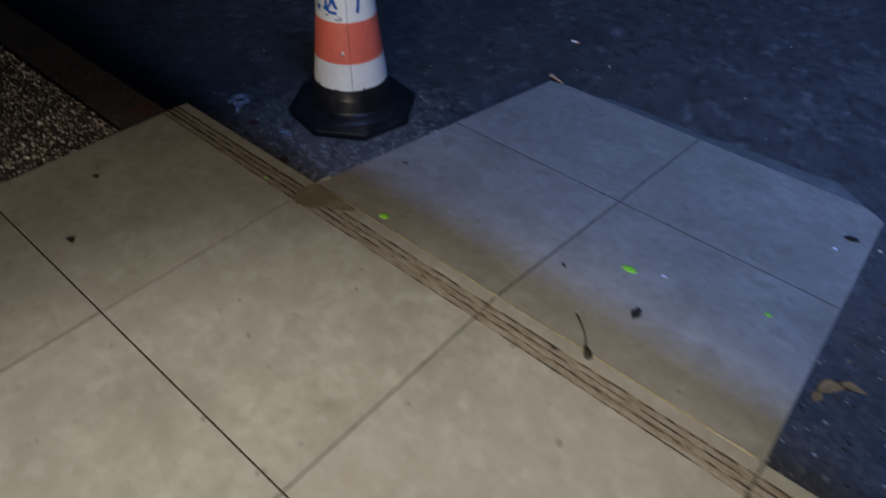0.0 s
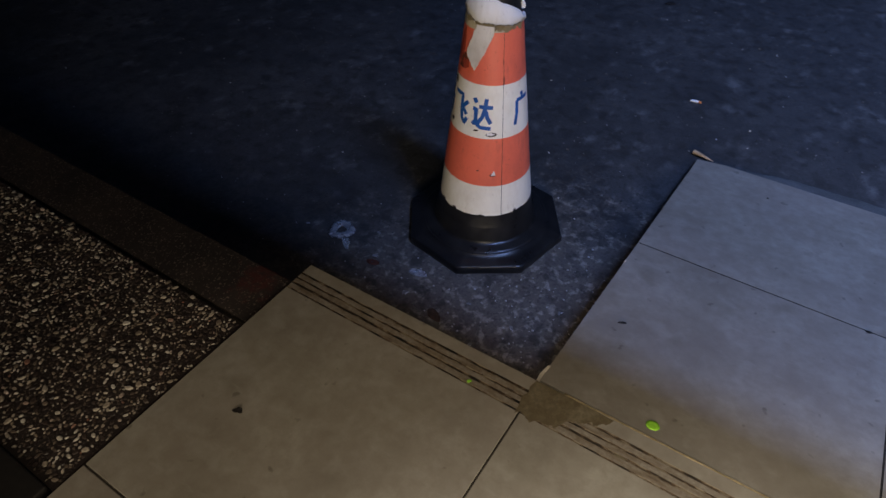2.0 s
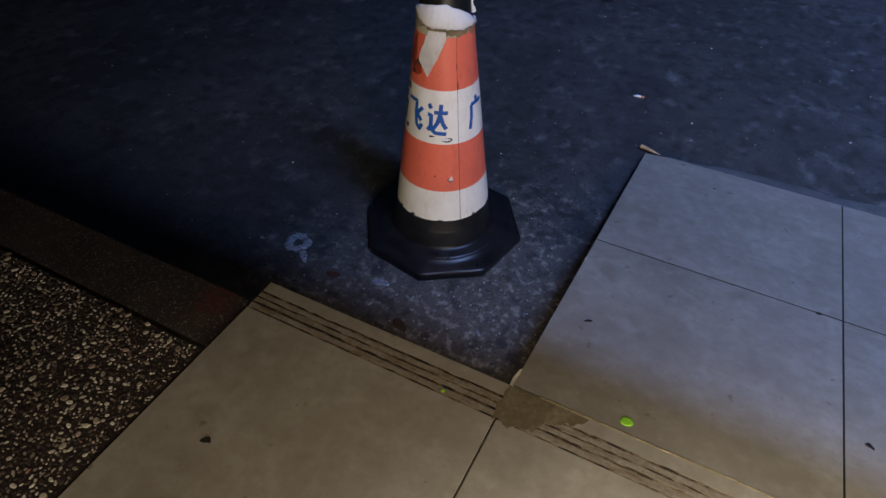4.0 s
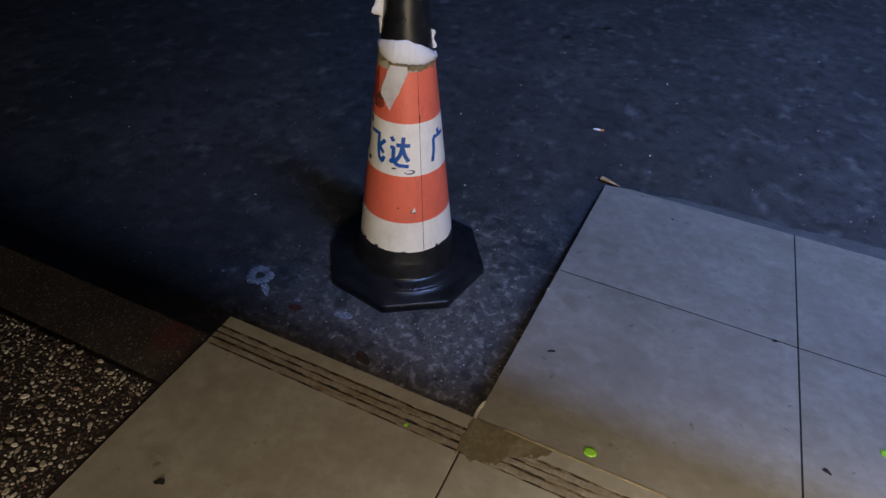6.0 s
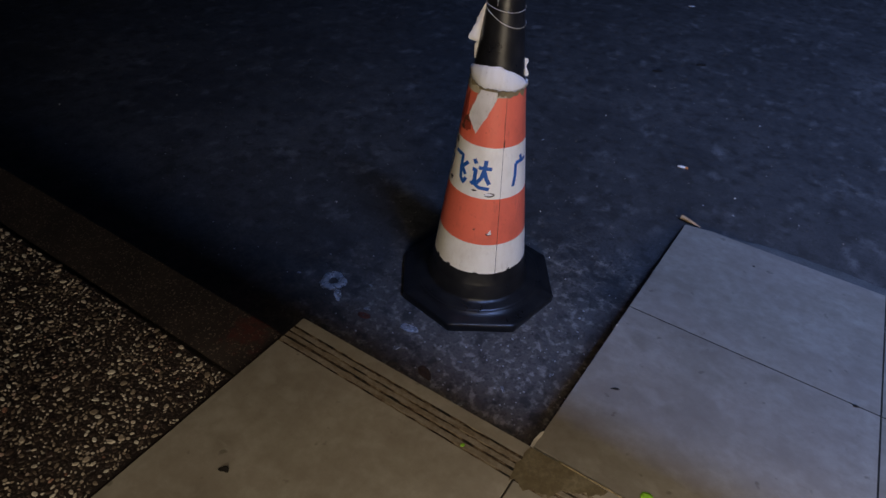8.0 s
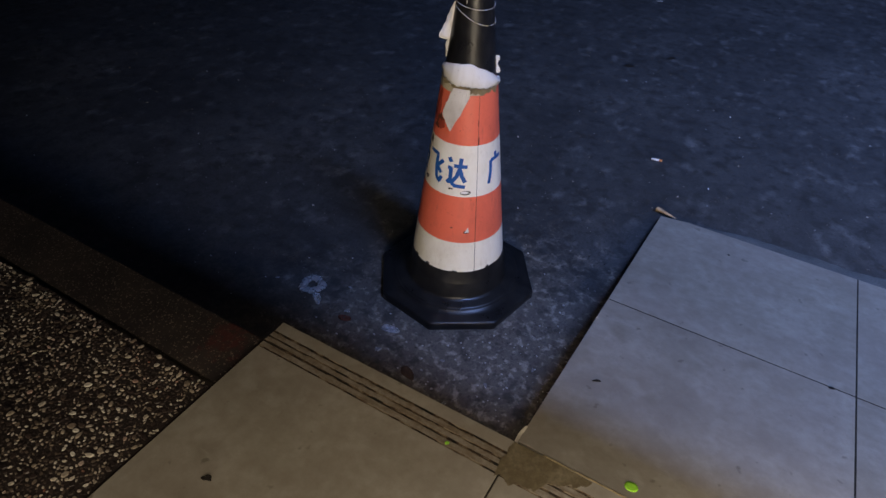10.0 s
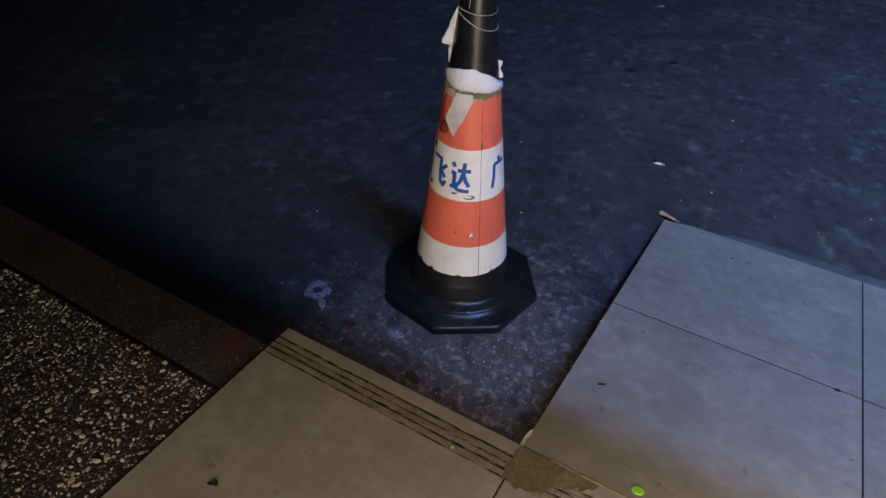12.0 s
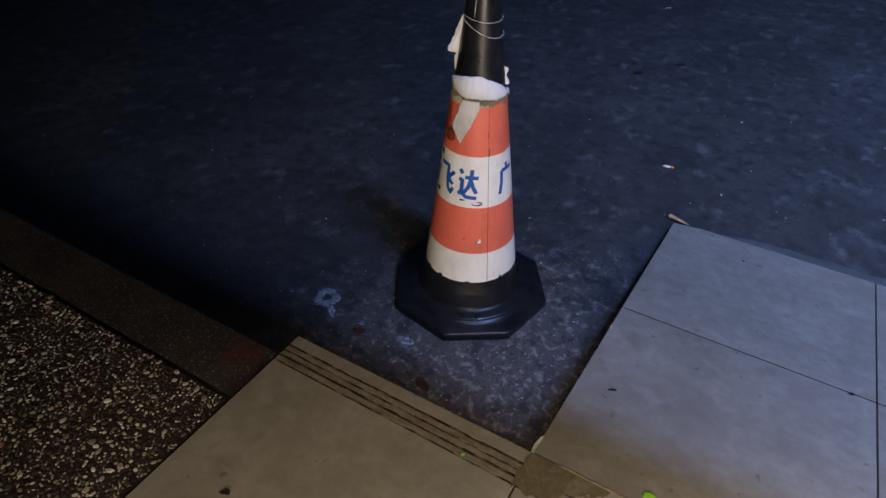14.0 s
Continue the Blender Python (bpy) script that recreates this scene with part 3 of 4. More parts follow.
tagged(raw("nick", verts, [(3, 4, 5), (0, 1, 4, 3), (1, 2, 5, 4), (2, 0, 3, 5)], BACKING, cone), "white three-cornered nick in the orange film")

# blue characters on the white band
GLYPHS = {
    "da": [[(0.06, 0.98), (0.19, 0.84)], [(0.02, 0.64), (0.20, 0.64), (0.20, 0.27), (0.04, 0.13)], [(0.04, 0.15), (0.20, 0.20), (0.45, 0.07), (1.0, 0.05)],
           [(0.33, 0.73), (1.0, 0.73)], [(0.66, 1.0), (0.64, 0.68), (0.53, 0.40), (0.33, 0.21)], [(0.66, 0.62), (0.78, 0.40), (0.98, 0.21)]],
    "fei": [[(0.0, 0.92), (0.58, 0.92), (0.60, 0.52), (0.70, 0.20), (0.90, 0.07), (1.0, 0.26)], [(0.96, 0.78), (0.66, 0.55)], [(0.70, 0.52), (0.95, 0.36)]],
    "guang": [[(0.50, 1.04), (0.58, 0.88)], [(0.14, 0.82), (1.05, 0.82)], [(0.16, 0.82), (0.14, 0.40), (0.0, 0.02)]],
    "bars": [[(0.55, 0.98), (0.72, 0.80)], [(0.3, 0.62), (0.95, 0.62)], [(0.85, 0.62), (0.8, 0.1)]],
}


def glyph(key, p0, p1, z0, z1, width=0.0096):
    verts, faces = [], []
    for stroke in GLYPHS[key]:
        pts = []
        for (a, b), (c, d) in zip(stroke, stroke[1:]):
            for s in range(4):
                pts.append((a + (c - a) * s / 4, b + (d - b) * s / 4))
        pts.append(stroke[-1])
        zm = (z0 + z1) / 2
        sx, sz = radians(p1 - p0) * cone_r(zm), z1 - z0
        flat = [(a * sx, b * sz) for a, b in pts]
        base = len(verts)
        for i, (a, b) in enumerate(flat):
            q, r = flat[max(0, i - 1)], flat[min(len(flat) - 1, i + 1)]
            dx, dz = r[0] - q[0], r[1] - q[1]
            ln = math.hypot(dx, dz) or 1
            nx, nz = -dz / ln * width / 2, dx / ln * width / 2
            for sgn in (1, -1):
                xx, zz = a + sgn * nx, z0 + b + sgn * nz
                verts.append(on_cone(p0 + math.degrees(xx / cone_r(zz)), zz, 0.0030))
        for i in range(len(flat) - 1):
            a = base + 2 * i
            faces.append((a, a + 1, a + 3, a + 2))
    tagged(raw("lettering", verts, faces, BLUE, cone), "blue printed character")


glyph("da", -25, 6, 0.203, 0.282)
glyph("fei", -66, -33, 0.203, 0.284)
glyph("guang", 43, 72, 0.205, 0.282)
glyph("bars", -98, -70, 0.203, 0.284)

# ------------------------------------------------------------------ platform
platform = tagged(mesh_ob("platform", box_bm(-0.594, 6.0, -2.7, -0.012, ROAD - 0.02, -0.0016), JOINT), "tiled entrance platform one step above the road", "platform", kind="structure")
riser = part("riser", box_bm(-0.598, 6.0, -0.012, -0.003, ROAD - 0.01, -0.0135), TILE, platform, "tile cladding of the step's front")
side_riser = part("riser", box_bm(-0.602, -0.594, -2.7, -0.004, ROAD - 0.01, -0.0135), TILE, platform)

GROOVES = [(-0.0325, 0.0060), (-0.0490, 0.0048), (-0.0645, 0.0064), (-0.0820, 0.0042)]


def tile_bm(w, d, grooved):
    """A tile w by d, its front at y 0, with rounded arrises and, if grooved, four sawn grooves."""
    e, top, low, deep = 0.0012, 0.0, -0.0125, -0.0010
    prof = [(0.0, low), (0.0, -e), (-e, top)]
    flags = [0, 0]
    if grooved:
        for i, (y, g) in enumerate(GROOVES):
            prof += [(y + g / 2, top), (y + g / 2 - 0.0004, deep), (y - g / 2 + 0.0004, deep), (y - g / 2, top)]
            flags += [2 if i else 0, 1, 1, 1]
    prof += [(-d + e, top), (-d, -e), (-d, low)]
    flags += [0, 0, 0]
    xs = [0.0, e] + [w * i / 8 for i in range(1, 8)] + [w - e, w]
    verts, faces, idx = [], [], []
    for i, x in enumerate(xs):
        edge = i in (0, len(xs) - 1)
        for y, z in prof:
            verts.append((x, y, min(z, -e) if edge else z))
    n = len(prof)
    for i in range(len(xs) - 1):
        for j in range(n - 1):
            faces.append((i * n + j, (i + 1) * n + j, (i + 1) * n + j + 1, i * n + j + 1))
            idx.append(flags[j])
    faces.append(tuple(range(n)))
    faces.append(tuple(range((len(xs) - 1) * n, len(xs) * n))[::-1])
    idx += [0, 0]
    me = bpy.data.meshes.new("tile")
    me.from_pydata(verts, [], faces)
    me.materials.append(TILE)
    me.materials.append(GROOVE)
    me.materials.append(STAINED)
    me.polygons.foreach_set("material_index", idx)
    bm = bmesh.new()
    bm.from_mesh(me)
    bmesh.ops.recalc_face_normals(bm, faces=bm.faces)
    bm.to_mesh(me)
    bm.free()
    return me


GAP = 0.0038
front_tile = tile_bm(T - GAP, T - GAP / 2, True)
dusty_tile = front_tile.copy()
dusty_tile.materials[1] = DUSTY
back_tile = tile_bm(T - GAP, T - GAP, False)
rng = random.Random(5)
for j in range(4):
    for i in range(-1, 6):
        ob = new("tile", back_tile if j else front_tile if i < 0 else dusty_tile)
        ob.parent = platform
        ob.matrix_world = pose(i * T + GAP / 2, -j * T - (GAP / 2 if j else 0), rng.uniform(-0.0006, 0.0006), rng.uniform(-0.05, 0.05), rng.uniform(-0.05, 0.05), rng.uniform(-0.06, 0.06))

# cement smear over the grooves where the ramp's corner meets the platform
out = []
for i in range(64):
    q = i / 63
    x = -0.006 + 0.160 * q
    y = -0.084 + 0.070 * max(0.0, (q - 0.25) / 0.75) ** 1.3 + 0.011 * noise.noise((x * 60, 0.4, 0)) + 0.008 * noise.noise((x * 190, 1.4, 0))
    out.append((x, min(y, -0.008)))
out += [(0.158, -0.003), (0.10, -0.0015), (0.05, -0.0015), (-0.004, -0.0015), (-0.009, -0.020), (-0.005, -0.034), (-0.012, -0.050), (-0.008, -0.066)]
smear = part("cement_smear", prism_bm(out, -0.002, 0.0009, 0.0004), SMEAR, platform, "brown cement smeared over the step's grooves")
rng = random.Random(77)
for k in range(5):
    x, y = rng.uniform(0.03, 0.24), rng.uniform(-0.088, -0.030)
    out = [(x + a, y + b) for a, b in blob(16, rng.uniform(0.010, 0.022), rng.uniform(0.003, 0.006), 200 + k, 0.3)]
    part("cement_smear", prism_bm(out, -0.002, 0.0003), SMEAR, platform)

# ------------------------------------------------------------------ ramp
RAMP_END = 1.178
bm = bmesh.new()
w0, w1, y1 = 0.006, 1.194, RAMP_END - 0.02
low = ROAD - 0.01
pts = [(w0, 0.0, low), (w1, 0.0, low), (w1, y1, low), (w0, y1, low), (w0, 0.0, -0.013), (w1, 0.0, -0.013), (w1, y1, ramp_z(y1) - 0.009), (w0, y1, ramp_z(y1) - 0.009)]
vs = [bm.verts.new(p) for p in pts]
for q in ((0, 1, 2, 3), (4, 5, 6, 7), (0, 1, 5, 4), (1, 2, 6, 5), (2, 3, 7, 6), (3, 0, 4, 7)):
    bm.faces.new([vs[k] for k in q])
ramp = tagged(mesh_ob("ramp", bm, [CONCRETE]), "sloping tiled ramp from the platform down to the road", "ramp", kind="structure")
slope = math.degrees(math.atan(-FALL))
k = 1 / math.cos(radians(slope))


def ramp_tile(outline, at):
    ob = part("tile", prism_bm(outline, -0.009, 0.0), TILE, ramp)
    ob.matrix_world = at
    return ob


g = 0.0021
row0 = 0.585 * k
row1 = RAMP_END * k
tilt = pose(0, 0, 0, slope)
for i in (0, 1):
    x0, x1 = i * T + (0 if i == 0 else g), (i + 1) * T - (g if i == 0 else 0)
    ramp_tile([(x0, 0.005), (x1, 0.005), (x1, row0 - g), (x0, row0 - g)], tilt)
    if i == 0:
        out = [(x0, row0 + g), (x1, row0 + g), (x1, row1), (0.085, row1), (0.05, row1 - 0.006), (x0, row1 - 0.018)]
    else:
        out = [(x0, row0 + g), (x1, row0 + g), (x1, row1 - 0.055), (x1 - 0.03, row1 - 0.022), (x1 - 0.062, row1), (x0, row1)]
    ramp_tile(out, tilt)

for a, b, c, d in ((0.003, 1.197, row0 - g - 0.001, row0 + g + 0.001), (T - g - 0.001, T + g + 0.001, 0.01, row1 - 0.004)):
    ob = part("joint", box_bm(a, b, c, d, -0.0088, -0.0002), RAMP_JOINT, ramp)
    ob.matrix_world = tilt
# sealant in the joint between platform and ramp
pts, rad = [], []
for i in range(60):
    x = 0.055 + 1.13 * i / 59
    pts.append((x, 0.0015 + 0.0012 * noise.noise((x * 14, 0.2, 0)), -0.0012 + 0.0010 * noise.noise((x * 23, 2.2, 0))))
    rad.append(0.0021 + 0.0020 * noise.noise((x * 31, 5.2, 0)))
v, f = tube(pts, rad, 7)
raw("sealant", v, f, SEALANT, ramp, smooth=True)["label"] = "shiny yellowed sealant in the joint"
# mortar fillet at the ramp's foot
verts, faces = [], []
N = 60
for i in range(N + 1):
    x = 0.05 + 1.08 * i / N
    w = (0.050 + 0.030 * i / N) * min(1, (i + 2) / 12) * min(1, (N + 3 - i) / 8) + 0.016 * noise.noise((x * 7, 0.5, 0)) + 0.006 * noise.noise((x * 30, 0.9, 0))
    w = max(0.008, w)
    ztop = ramp_z(RAMP_END) - 0.002
    for s, zf in ((0, 1), (0.3, 0.75), (0.7, 0.35), (1, -0.2)):
        y = RAMP_END + 0.002 + w * s
        zr = road_z(x, y)
        verts.append((x, y, zr + (ztop - zr) * zf + 0.0012 * noise.noise((x * 40, y * 40, 0.1)) * (s > 0)))
for i in range(N):
    for j in range(3):
        a = i * 4 + j
        faces.append((a, a + 1, a + 5, a + 4))
raw("mortar_fillet", verts, faces, MORTAR, ramp, smooth=True)["label"] = "rough grey mortar along the ramp's foot"
# broken tile edge at the ramp's upper corner
out = [(-0.007, 0.004), (0.001, 0.003), (0.001, 0.050), (-0.004, 0.046), (-0.008, 0.022)]
part("chip", prism_bm([(-0.001, 0.480), (0.002, 0.478), (0.003, 0.487), (-0.0005, 0.488)], ramp_z(0.484) - 0.004, ramp_z(0.484) + 0.0022), CERAMIC, ramp, "bare pale chip on the tile's edge")
sliver = tagged(mesh_ob("tile_sliver", prism_bm(out, -0.030, -0.004, 0.001), CERAMIC), "pale broken tile sliver stuck at the ramp's corner", "tile sliver")

# ------------------------------------------------------------------ pebble-dash paving and kerb beside the platform
paving = tagged(mesh_ob("pavement", box_bm(-3.4, -0.606, -0.66, -0.2150, ROAD, -0.008), BINDER), "exposed aggregate paving of brown and cream pebbles", "pavement", kind="structure")
kerb = tagged(mesh_ob("kerb", box_bm(-3.4, -0.610, -0.204, -0.055, ROAD - 0.02, -0.012, 0.006), KERB), "dark reddish stone kerb with fine speckle", "kerb", kind="structure")
joint = part("kerb_joint", box_bm(-3.4, -0.606, -0.2150, -0.204, ROAD, -0.020), JOINT, kerb)

rng = random.Random(11)
shapes = []
for s in range(14):
    n = rng.choice((5, 6, 7))
    ring = blob(n, 1.0, rng.uniform(0.5, 0.85), 100 + s, 0.20)
    shapes.append(ring)
verts, faces = [], []
placed = {}
CELL = 0.009


def put_pebble(x, y, r, turn, shape, h):
    base = len(verts)
    c, s = math.cos(turn), math.sin(turn)
    n = len(shape)
    for f, z in ((1.0, -0.003), (0.93, h * 0.6), (0.74, h)):
        for a, b in shape:
            verts.append((x + r * f * (a * c - b * s), y + r * f * (a * s + b * c), -0.0082 + z))
    for L in (0, 1):
        for i in range(n):
            j = (i + 1) % n
            faces.append((base + L * n + i, base + L * n + j, base + (L + 1) * n + j, base + (L + 1) * n + i))
    faces.append(tuple(base + 2 * n + i for i in range(n)))


tries = 0
while tries < 42000:
    tries += 1
    x, y = rng.uniform(-1.75, -0.609), rng.uniform(-0.655, -0.2185)
    r = rng.choice((0.0030, 0.0036, 0.0044, 0.0052, 0.0062, 0.0076)) * rng.uniform(0.85, 1.15)
    if tries > 9000:
        r = rng.uniform(0.0026, 0.0042)
    if x + r > -0.607 or abs(x + 1.232 + 0.004 * math.sin(y * 30)) < r + 0.0035:
        continue
    ci, cj = int(x // CELL), int(y // CELL)
    ok = True
    for di in (-2, -1, 0, 1, 2):
        for dj in (-2, -1, 0, 1, 2):
            for (px, py, pr) in placed.get((ci + di, cj + dj), ()):
                if (px - x) ** 2 + (py - y) ** 2 < ((pr + r) * 0.84) ** 2:
                    ok = False
                    break
            if not ok:
                break
        if not ok:
            break
    if not ok:
        continue
    placed.setdefault((ci, cj), []).append((x, y, r))
    put_pebble(x, y, r, rng.uniform(0, 6.28), rng.choice(shapes), r * rng.uniform(0.3, 0.6))
pebbles = raw("pebbles", verts, faces, PEBBLE, paving)
tagged(pebbles, "small rounded pebbles set in dark binder", kind="stuff")

# ------------------------------------------------------------------ grit on the road
rng = random.Random(21)
verts, faces = [], []


def put_stone(x, y, r, z):
    base = len(verts)
    a0 = rng.uniform(0, 6.28)
    n = 5
    for f, dz in ((1.0, -0.001), (0.7, r * 0.7)):
        for i in range(n):
            a = a0 + 6.283 * i / n
            q = r * f * rng.uniform(0.7, 1.2)
            verts.append((x + q * math.cos(a), y + q * 0.8 * math.sin(a), z + dz))
    for i in range(n):
        j = (i + 1) % n
        faces.append((base + i, base + j, base + n + j, base + n + i))
    faces.append(tuple(base + n + i for i in range(n)))


def on_road(x, y):
    if -0.02 < x < 1.22 and y < 1.25:
        return False
    return y > (0.02 if x > -0.6 else -0.03) and math.hypot(x - AX, y - AY) > 0.235


for i in range(9000):
    near = i < 4500
    x = rng.uniform(-1.9, 1.9) if near else rng.uniform(-3.5, 3.5)
    y = rng.uniform(0.0, 2.4) if near else rng.uniform(0.0, 5.5)
    if on_road(x, y):
        if y > 1.4 and rng.random() < 0.45:
            continue
        put_stone(x, y, rng.choice((0.0012, 0.0016, 0.0022, 0.003)) * rng.uniform(0.7, 1.3) * (1 if near else 1.2), road_z(x, y))
verts_keep, faces_keep = verts, faces
verts, faces = [], []
for i in range(110):
    x, y = rng.gauss(-0.16, 0.16), rng.gauss(0.30, 0.12)
    if on_road(x, y):
        put_stone(x, y, rng.uniform(0.0018, 0.0042), road_z(x, y) - 0.0006)
flakes = tagged(raw("pale_flakes", verts, faces, plain("pale_flakes", (0.42, 0.41, 0.39), 0.5, 0.4, 200)), "small pale flakes trodden into the asphalt", "flakes", kind="stuff")
verts, faces = verts_keep, faces_keep
m = Mat("grit", 0.6)
m.colour(m.ramp(m.island(), [(0.0, (0.03, 0.03, 0.03)), (0.6, (0.07, 0.07, 0.07)), (0.86, (0.13, 0.128, 0.125)), (0.965, (0.30, 0.30, 0.30)), (1.0, (0.80, 0.80, 0.80))]))
grit = tagged(raw("grit", verts, faces, m.m), "loose pale and dark grit on the asphalt", "grit", kind="stuff")

# coarse brown gravel swept against the ramp's far side
rng = random.Random(31)
verts, faces = [], []
for i in range(420):
    x, y = 1.212 + abs(rng.gauss(0, 0.16)), rng.uniform(0.02, 1.1)
    if rng.random() < 0.35 + 0.6 * (y < 0.55):
        put_stone(x, y, rng.choice((0.002, 0.003, 0.0045, 0.0065)) * rng.uniform(0.8, 1.2), road_z(x, y) - 0.0008)
m = Mat("gravel", 0.75)
m.colour(m.ramp(m.island(), [(0.0, (0.02, 0.016, 0.012)), (0.5, (0.06, 0.045, 0.030)), (0.8, (0.13, 0.10, 0.07)), (0.95, (0.30, 0.27, 0.22)), (1.0, (0.55, 0.52, 0.47))]))
tagged(raw("gravel", verts, faces, m.m), "coarse brown gravel beside the ramp on asphalt", "gravel", kind="stuff")

# ------------------------------------------------------------------ litter
def leaf(name, x, y, z, rx, ry, turn, mat, label, category, seed, on_ramp=False, curl=0.0015, pointed=0.0):
    out = blob(18, rx, ry, seed, 0.10 if mat is GREEN else 0.16 if rx > 0.015 else 0.28)
    if pointed:
        out = [(a * (1 + pointed * (a > 0) * abs(a) / rx), b * (1 - 0.4 * (a > 0) * abs(a) / rx)) for a, b in out]
    verts, faces = [], []
    for z0 in (0.0004, 0.0011):
        verts.append((0, 0, z0 + 0.0002))
        for f in (0.55, 1.0):
            for a, b in out:
                verts.append((a * f, b * f, z0 + curl * f * f * abs(b / ry) + 0.0008 * noise.noise((a * 90, b * 90, seed))))
    n = 18
    m2 = 1 + 2 * n
    for L in (0, 1):
        o = L * m2
        for i in range(n):
            j = (i + 1) % n
            faces.append((o, o + 1 + i, o + 1 + j) if L else (o, o + 1 + j, o + 1 + i))
            q = (o + 1 + i, o + 1 + n + i, o + 1 + n + j, o + 1 + j)
            faces.append(q if L else q[::-1])
    for i in range(n):
        j = (i + 1) % n
        faces.append((1 + n + i, 1 + n + j, m2 + 1 + n + j, m2 + 1 + n + i))
    ob = raw(name, verts, faces, mat, smooth=True)
    ob["group"] = "litter of the " + category + " kind"
    ob.matrix_world = pose(x, y, z) @ (tilt if on_ramp else pose(0, 0, 0)) @ pose(0, 0, 0, 0, 0, turn)
    return tagged(ob, label, category)


leaf("leaf_scrap", 0.222, 0.030, ramp_z(0.030), 0.0125, 0.0120, -10, GREEN, "bright green leaf scrap on the ramp's tiles", "leaf", 3, True, 0.0008)
leaf("leaf_scrap", 0.766, 0.322, ramp_z(0.322), 0.0185, 0.0125, 5, GREEN, "bright green leaf scrap on the ramp's tiles", "leaf", 6, True, 0.0008)
leaf("leaf_scrap", 1.076, 0.421, ramp_z(0.421), 0.0085, 0.0070, 40, GREEN, "tiny green leaf scrap on the ramp's tiles", "leaf", 8, True, 0.0008)
leaf("dry_leaf", 0.851, 0.188, ramp_z(0.188), 0.021, 0.011, 95, DRY, "dark shrivelled leaf on the ramp's tiles", "leaf", 12, True, 0.004, 0.1)
leaf("dry_leaf", 1.148, 0.942, ramp_z(0.942), 0.019, 0.014, 20, DRY, "dark shrivelled leaf near the ramp's edge", "leaf", 14, True, 0.003)
leaf("dry_leaf", 0.076, 0.262, ramp_z(0.262), 0.009, 0.0035, 30, DRY, "small curled dark leaf bit on the ramp", "leaf", 18, True, 0.002)
leaf("dry_leaf", 0.547, 0.580, ramp_z(0.580), 0.007, 0.0045, 10, DRY, "tiny dark leaf bit on the ramp's joint", "leaf", 19, True, 0.002)
leaf("dry_leaf", 0.644, 0.211, ramp_z(0.211), 0.009, 0.0045, -30, DRY, "small curled dark leaf bit on the ramp", "leaf", 17, True, 0.002)
leaf("dry_leaf", 0.239, 1.050, ramp_z(1.050), 0.004, 0.003, 0, DRY, "tiny dark speck of leaf on the ramp", "leaf", 20, True, 0.001)
leaf("dry_leaf", -0.449, -0.373, 0.0, 0.0085, 0.007, 15, DRY, "small dark dried leaf bit on the platform", "leaf", 22, False, 0.002)
leaf("dry_leaf", -0.259, -0.534, 0.0, 0.0125, 0.0075, -20, DRY, "dark dried leaf bit on the platform", "leaf", 23, False, 0.003)
leaf("dry_leaf", 0.774, -0.036, 0.0, 0.006, 0.005, 0, DRY, "tiny dark leaf crumb on the step's edge", "leaf", 25, False, 0.001)
leaf("leaf_scrap", -0.115, -0.075, 0.0, 0.005, 0.0035, 60, GREEN, "tiny green leaf crumb on the platform", "leaf", 27, False, 0.001)
leaf("paper_scrap", 0.839, 0.363, ramp_z(0.363), 0.007, 0.005, 30, PAPER, "tiny pale paper scrap on the ramp", "paper", 31, True, 0.001)
leaf("paper_scrap", 1.124, 0.853, ramp_z(0.853), 0.007, 0.005, 70, PAPER, "tiny pale paper scrap on the ramp", "paper", 33, True, 0.001)
leaf("brown_leaf", -0.355, 0.150, road_z(-0.355, 0.15), 0.024, 0.014, -25, DULL, "small dull brown leaf on asphalt below the step", "leaf", 35, False, 0.004, 0.2)
for k, (x, y, rx, ry, a) in enumerate(((1.262, 0.425, 0.034, 0.018, 50), (1.300, 0.455, 0.026, 0.013, 10), (1.246, 0.378, 0.018, 0.011, 80))):
    leaf("brown_leaf", x, y, road_z(x, y), rx, ry, a, BROWN, "crumbling brown leaf on asphalt beside the ramp", "leaf", 71 + k, False, 0.006, 0.1)
leaf("brown_leaf", -0.60, 0.215, road_z(-0.60, 0.215), 0.020, 0.010, 5, plain("reddish_leaf", (0.10, 0.03, 0.018), 0.8, 0.4), "reddish leaf bit trodden into the asphalt", "leaf", 39, False, 0.002)

# a dried leaf with a long stalk, half over the joint
stalk = tagged(empty("stalked_leaf", pose(0.825, 0.008, 0.001)), "dark dried leaf with a long thin stalk lying on the joint", "leaf")
v, f = tube([(0.0, 0.0, 0.002), (-0.022, 0.03, 0.004), (-0.045, 0.052, 0.0015), (-0.066, 0.072, -0.006)], [0.0022, 0.0016, 0.0015, 0.0024], 6)
raw("stalk", v, f, DRY, stalk, smooth=True)
v, f = tube([(-0.004, 0.004, 0.002), (0.008, -0.008, 0.004), (0.016, -0.018, 0.003), (0.020, -0.023, 0.002)], [0.003, 0.009, 0.010, 0.004], 8)
raw("blade", [(a, b, max(0.0, 0.35 * c)) for a, b, c in v], f, DRY, stalk, smooth=True)

# cigarette end on the road
butt = tagged(empty("cigarette_end", pose(-0.120, 1.530, road_z(-0.12, 1.53) + 0.004, 0, 0, 14)), "flattened white cigarette end with orange tip", "cigarette end")
v, f = tube([(-0.019, 0, 0), (-0.010, 0, 0.0008), (0.010, 0, 0)], [0.0025, 0.0042, 0.0042], 10)
raw("paper", v, f, PAPER, butt, smooth=True)
v, f = tube([(0.010, 0, 0), (0.021, -0.002, 0)], [0.0042, 0.0040], 10)
raw("filter", v, f, CORK, butt, smooth=True)

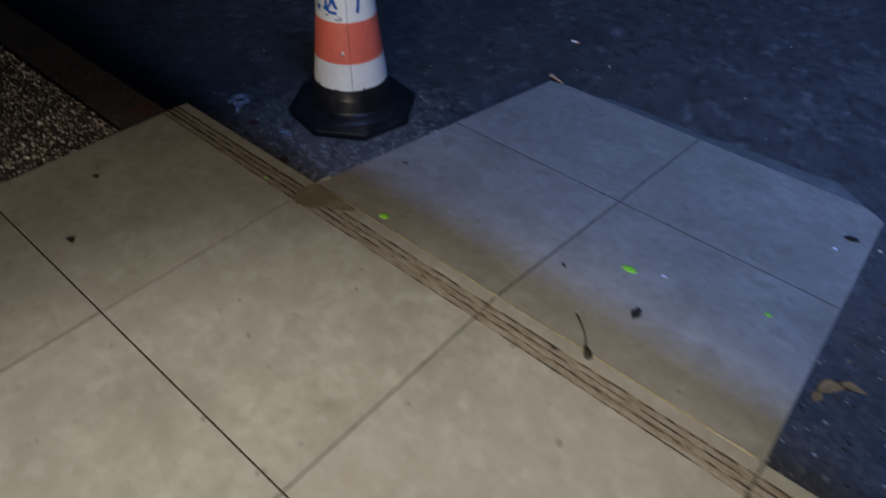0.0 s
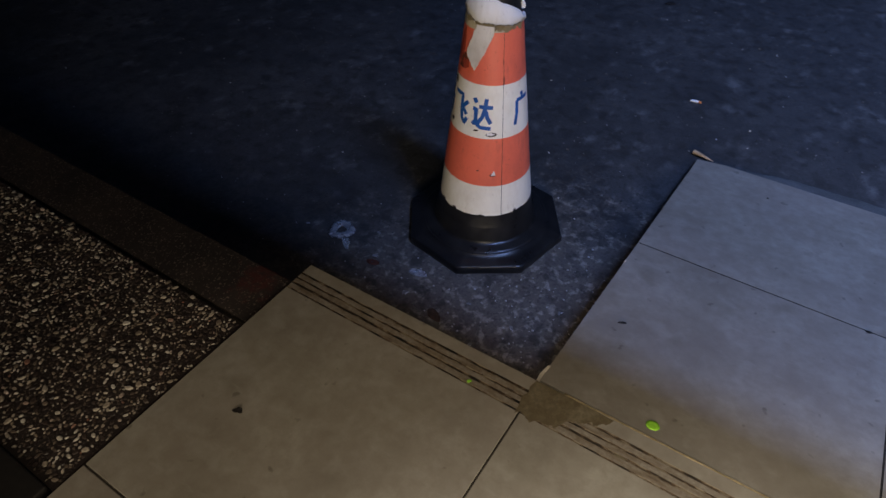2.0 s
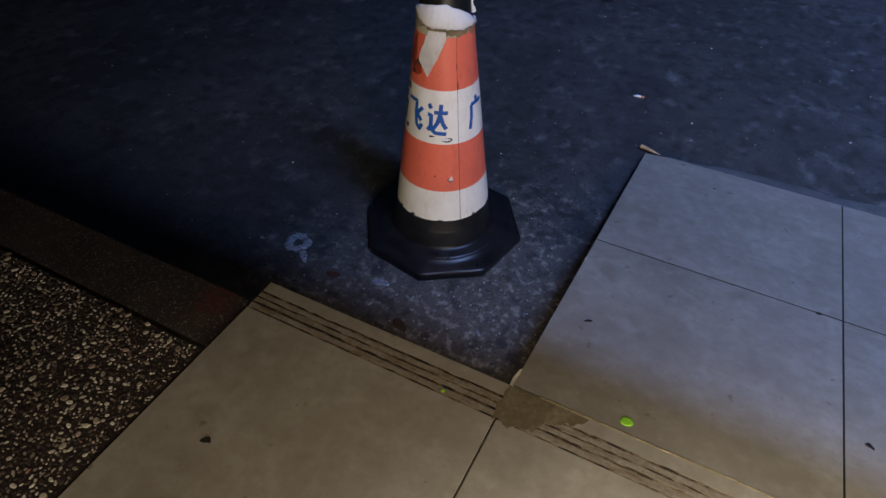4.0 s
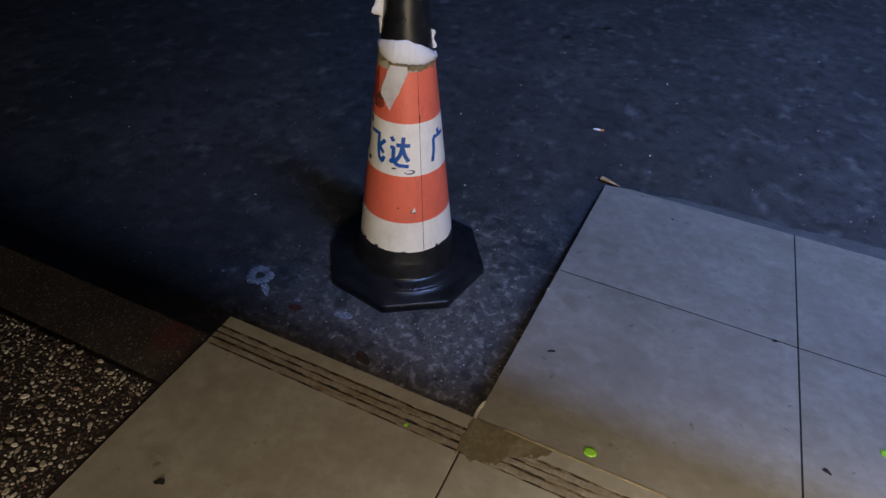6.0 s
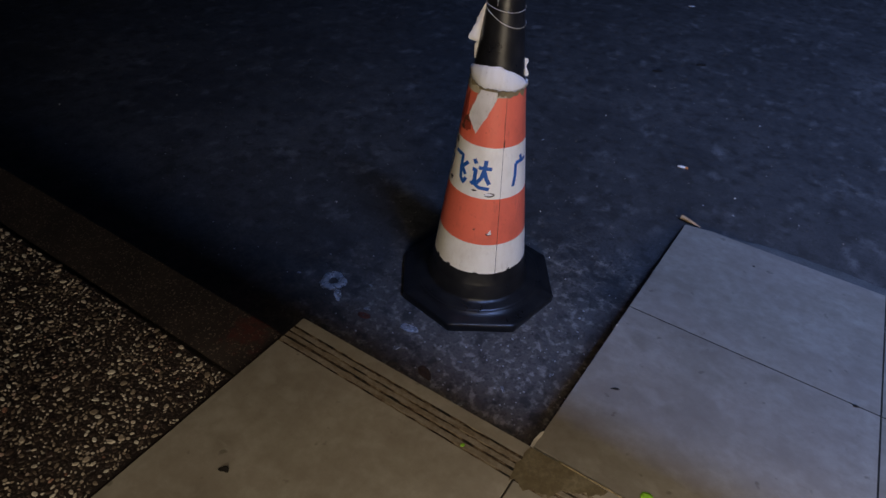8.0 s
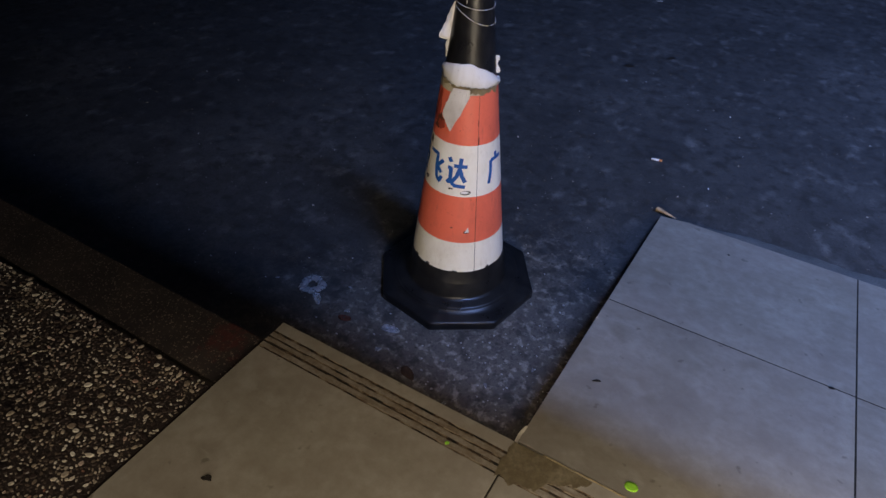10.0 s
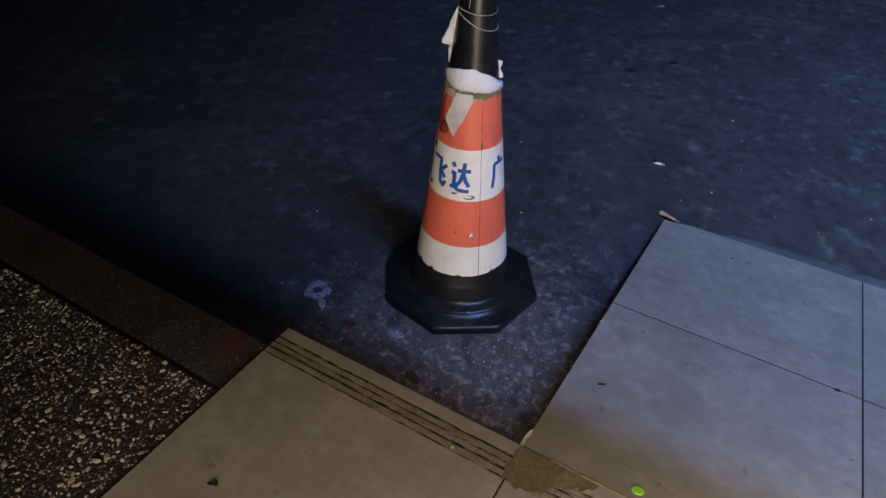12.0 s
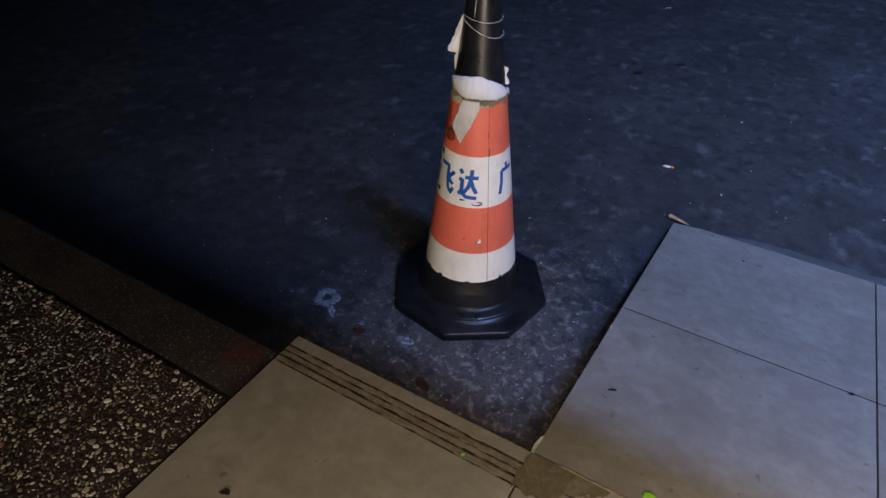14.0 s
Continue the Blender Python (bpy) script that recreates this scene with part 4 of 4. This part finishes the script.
# splintered stick at the ramp's lower corner
v, f = tube([(-0.024, 1.199, road_z(-0.02, 1.2) + 0.012), (0.0, 1.192, road_z(0, 1.19) + 0.013), (0.045, 1.186, road_z(0.04, 1.19) + 0.007)], [0.0075, 0.0062, 0.0018], 7)
tagged(raw("stick", v, f, WOOD, smooth=False), "splintered pale wooden stick at the ramp's corner", "stick")

# flattened clear plastic cup
cup_z = road_z(-0.755, 0.268)
cup = tagged(empty("plastic_cup", pose(-0.757, 0.272, cup_z, 0, 0, 20)), "crushed clear plastic cup lying on the asphalt", "plastic cup")
verts, faces = [], []
n = 28
ring = blob(n, 0.037, 0.038, 61, 0.22)
for fr, z in ((1.0, 0.001), (1.03, 0.004), (0.92, 0.008), (0.62, 0.009), (0.42, 0.006), (0.36, 0.002)):
    for i, (a, b) in enumerate(ring):
        verts.append((a * fr, b * fr, z + 0.003 * noise.noise((a * 60, b * 60, z * 50))))
for j in range(5):
    for i in range(n):
        q = (i + 1) % n
        faces.append((j * n + i, j * n + q, (j + 1) * n + q, (j + 1) * n + i))
ob = raw("cup_wall", verts, faces, MILKY, cup, smooth=True)
leaf("plastic_flake", -0.712, 0.236, road_z(-0.712, 0.236), 0.022, 0.011, -40, PLASTIC, "torn clear plastic flake on the asphalt", "plastic", 67, False, 0.004)
leaf("plastic_flake", -0.474, 0.248, road_z(-0.474, 0.248), 0.026, 0.013, 10, MILKY, "pale clear plastic flake on the asphalt", "plastic", 69, False, 0.004)
for k, (x, y, rx, ry, a) in enumerate(((-0.609, 0.239, 0.010, 0.004, 30), (-0.46, 0.174, 0.010, 0.006, 70), (-0.30, 0.23, 0.007, 0.003, 20), (-0.17, 0.22, 0.009, 0.004, -30),
                                       (-0.23, 0.12, 0.006, 0.004, 50), (-0.09, 0.33, 0.008, 0.004, 80), (-0.66, 0.32, 0.007, 0.003, 0), (-0.86, 0.24, 0.006, 0.004, 40))):
    leaf("plastic_flake", x, y, road_z(x, y), rx, ry, a, MILKY, "small milky plastic flake trodden on the asphalt", "plastic", 90 + k, False, 0.003)
for k, (x, y) in enumerate(((-0.491, 2.35), (-0.342, 2.573))):
    leaf("dry_leaf", x, y, road_z(x, y), 0.026, 0.012, 25 + 10 * k, DRY, "dark dried leaf lying flat on the asphalt", "leaf", 120 + k, False, 0.004)
leaf("paper_scrap", -0.641, 3.428, road_z(-0.641, 3.428), 0.020, 0.007, 30, PAPER, "small white paper scrap on the asphalt", "paper", 131, False, 0.002)
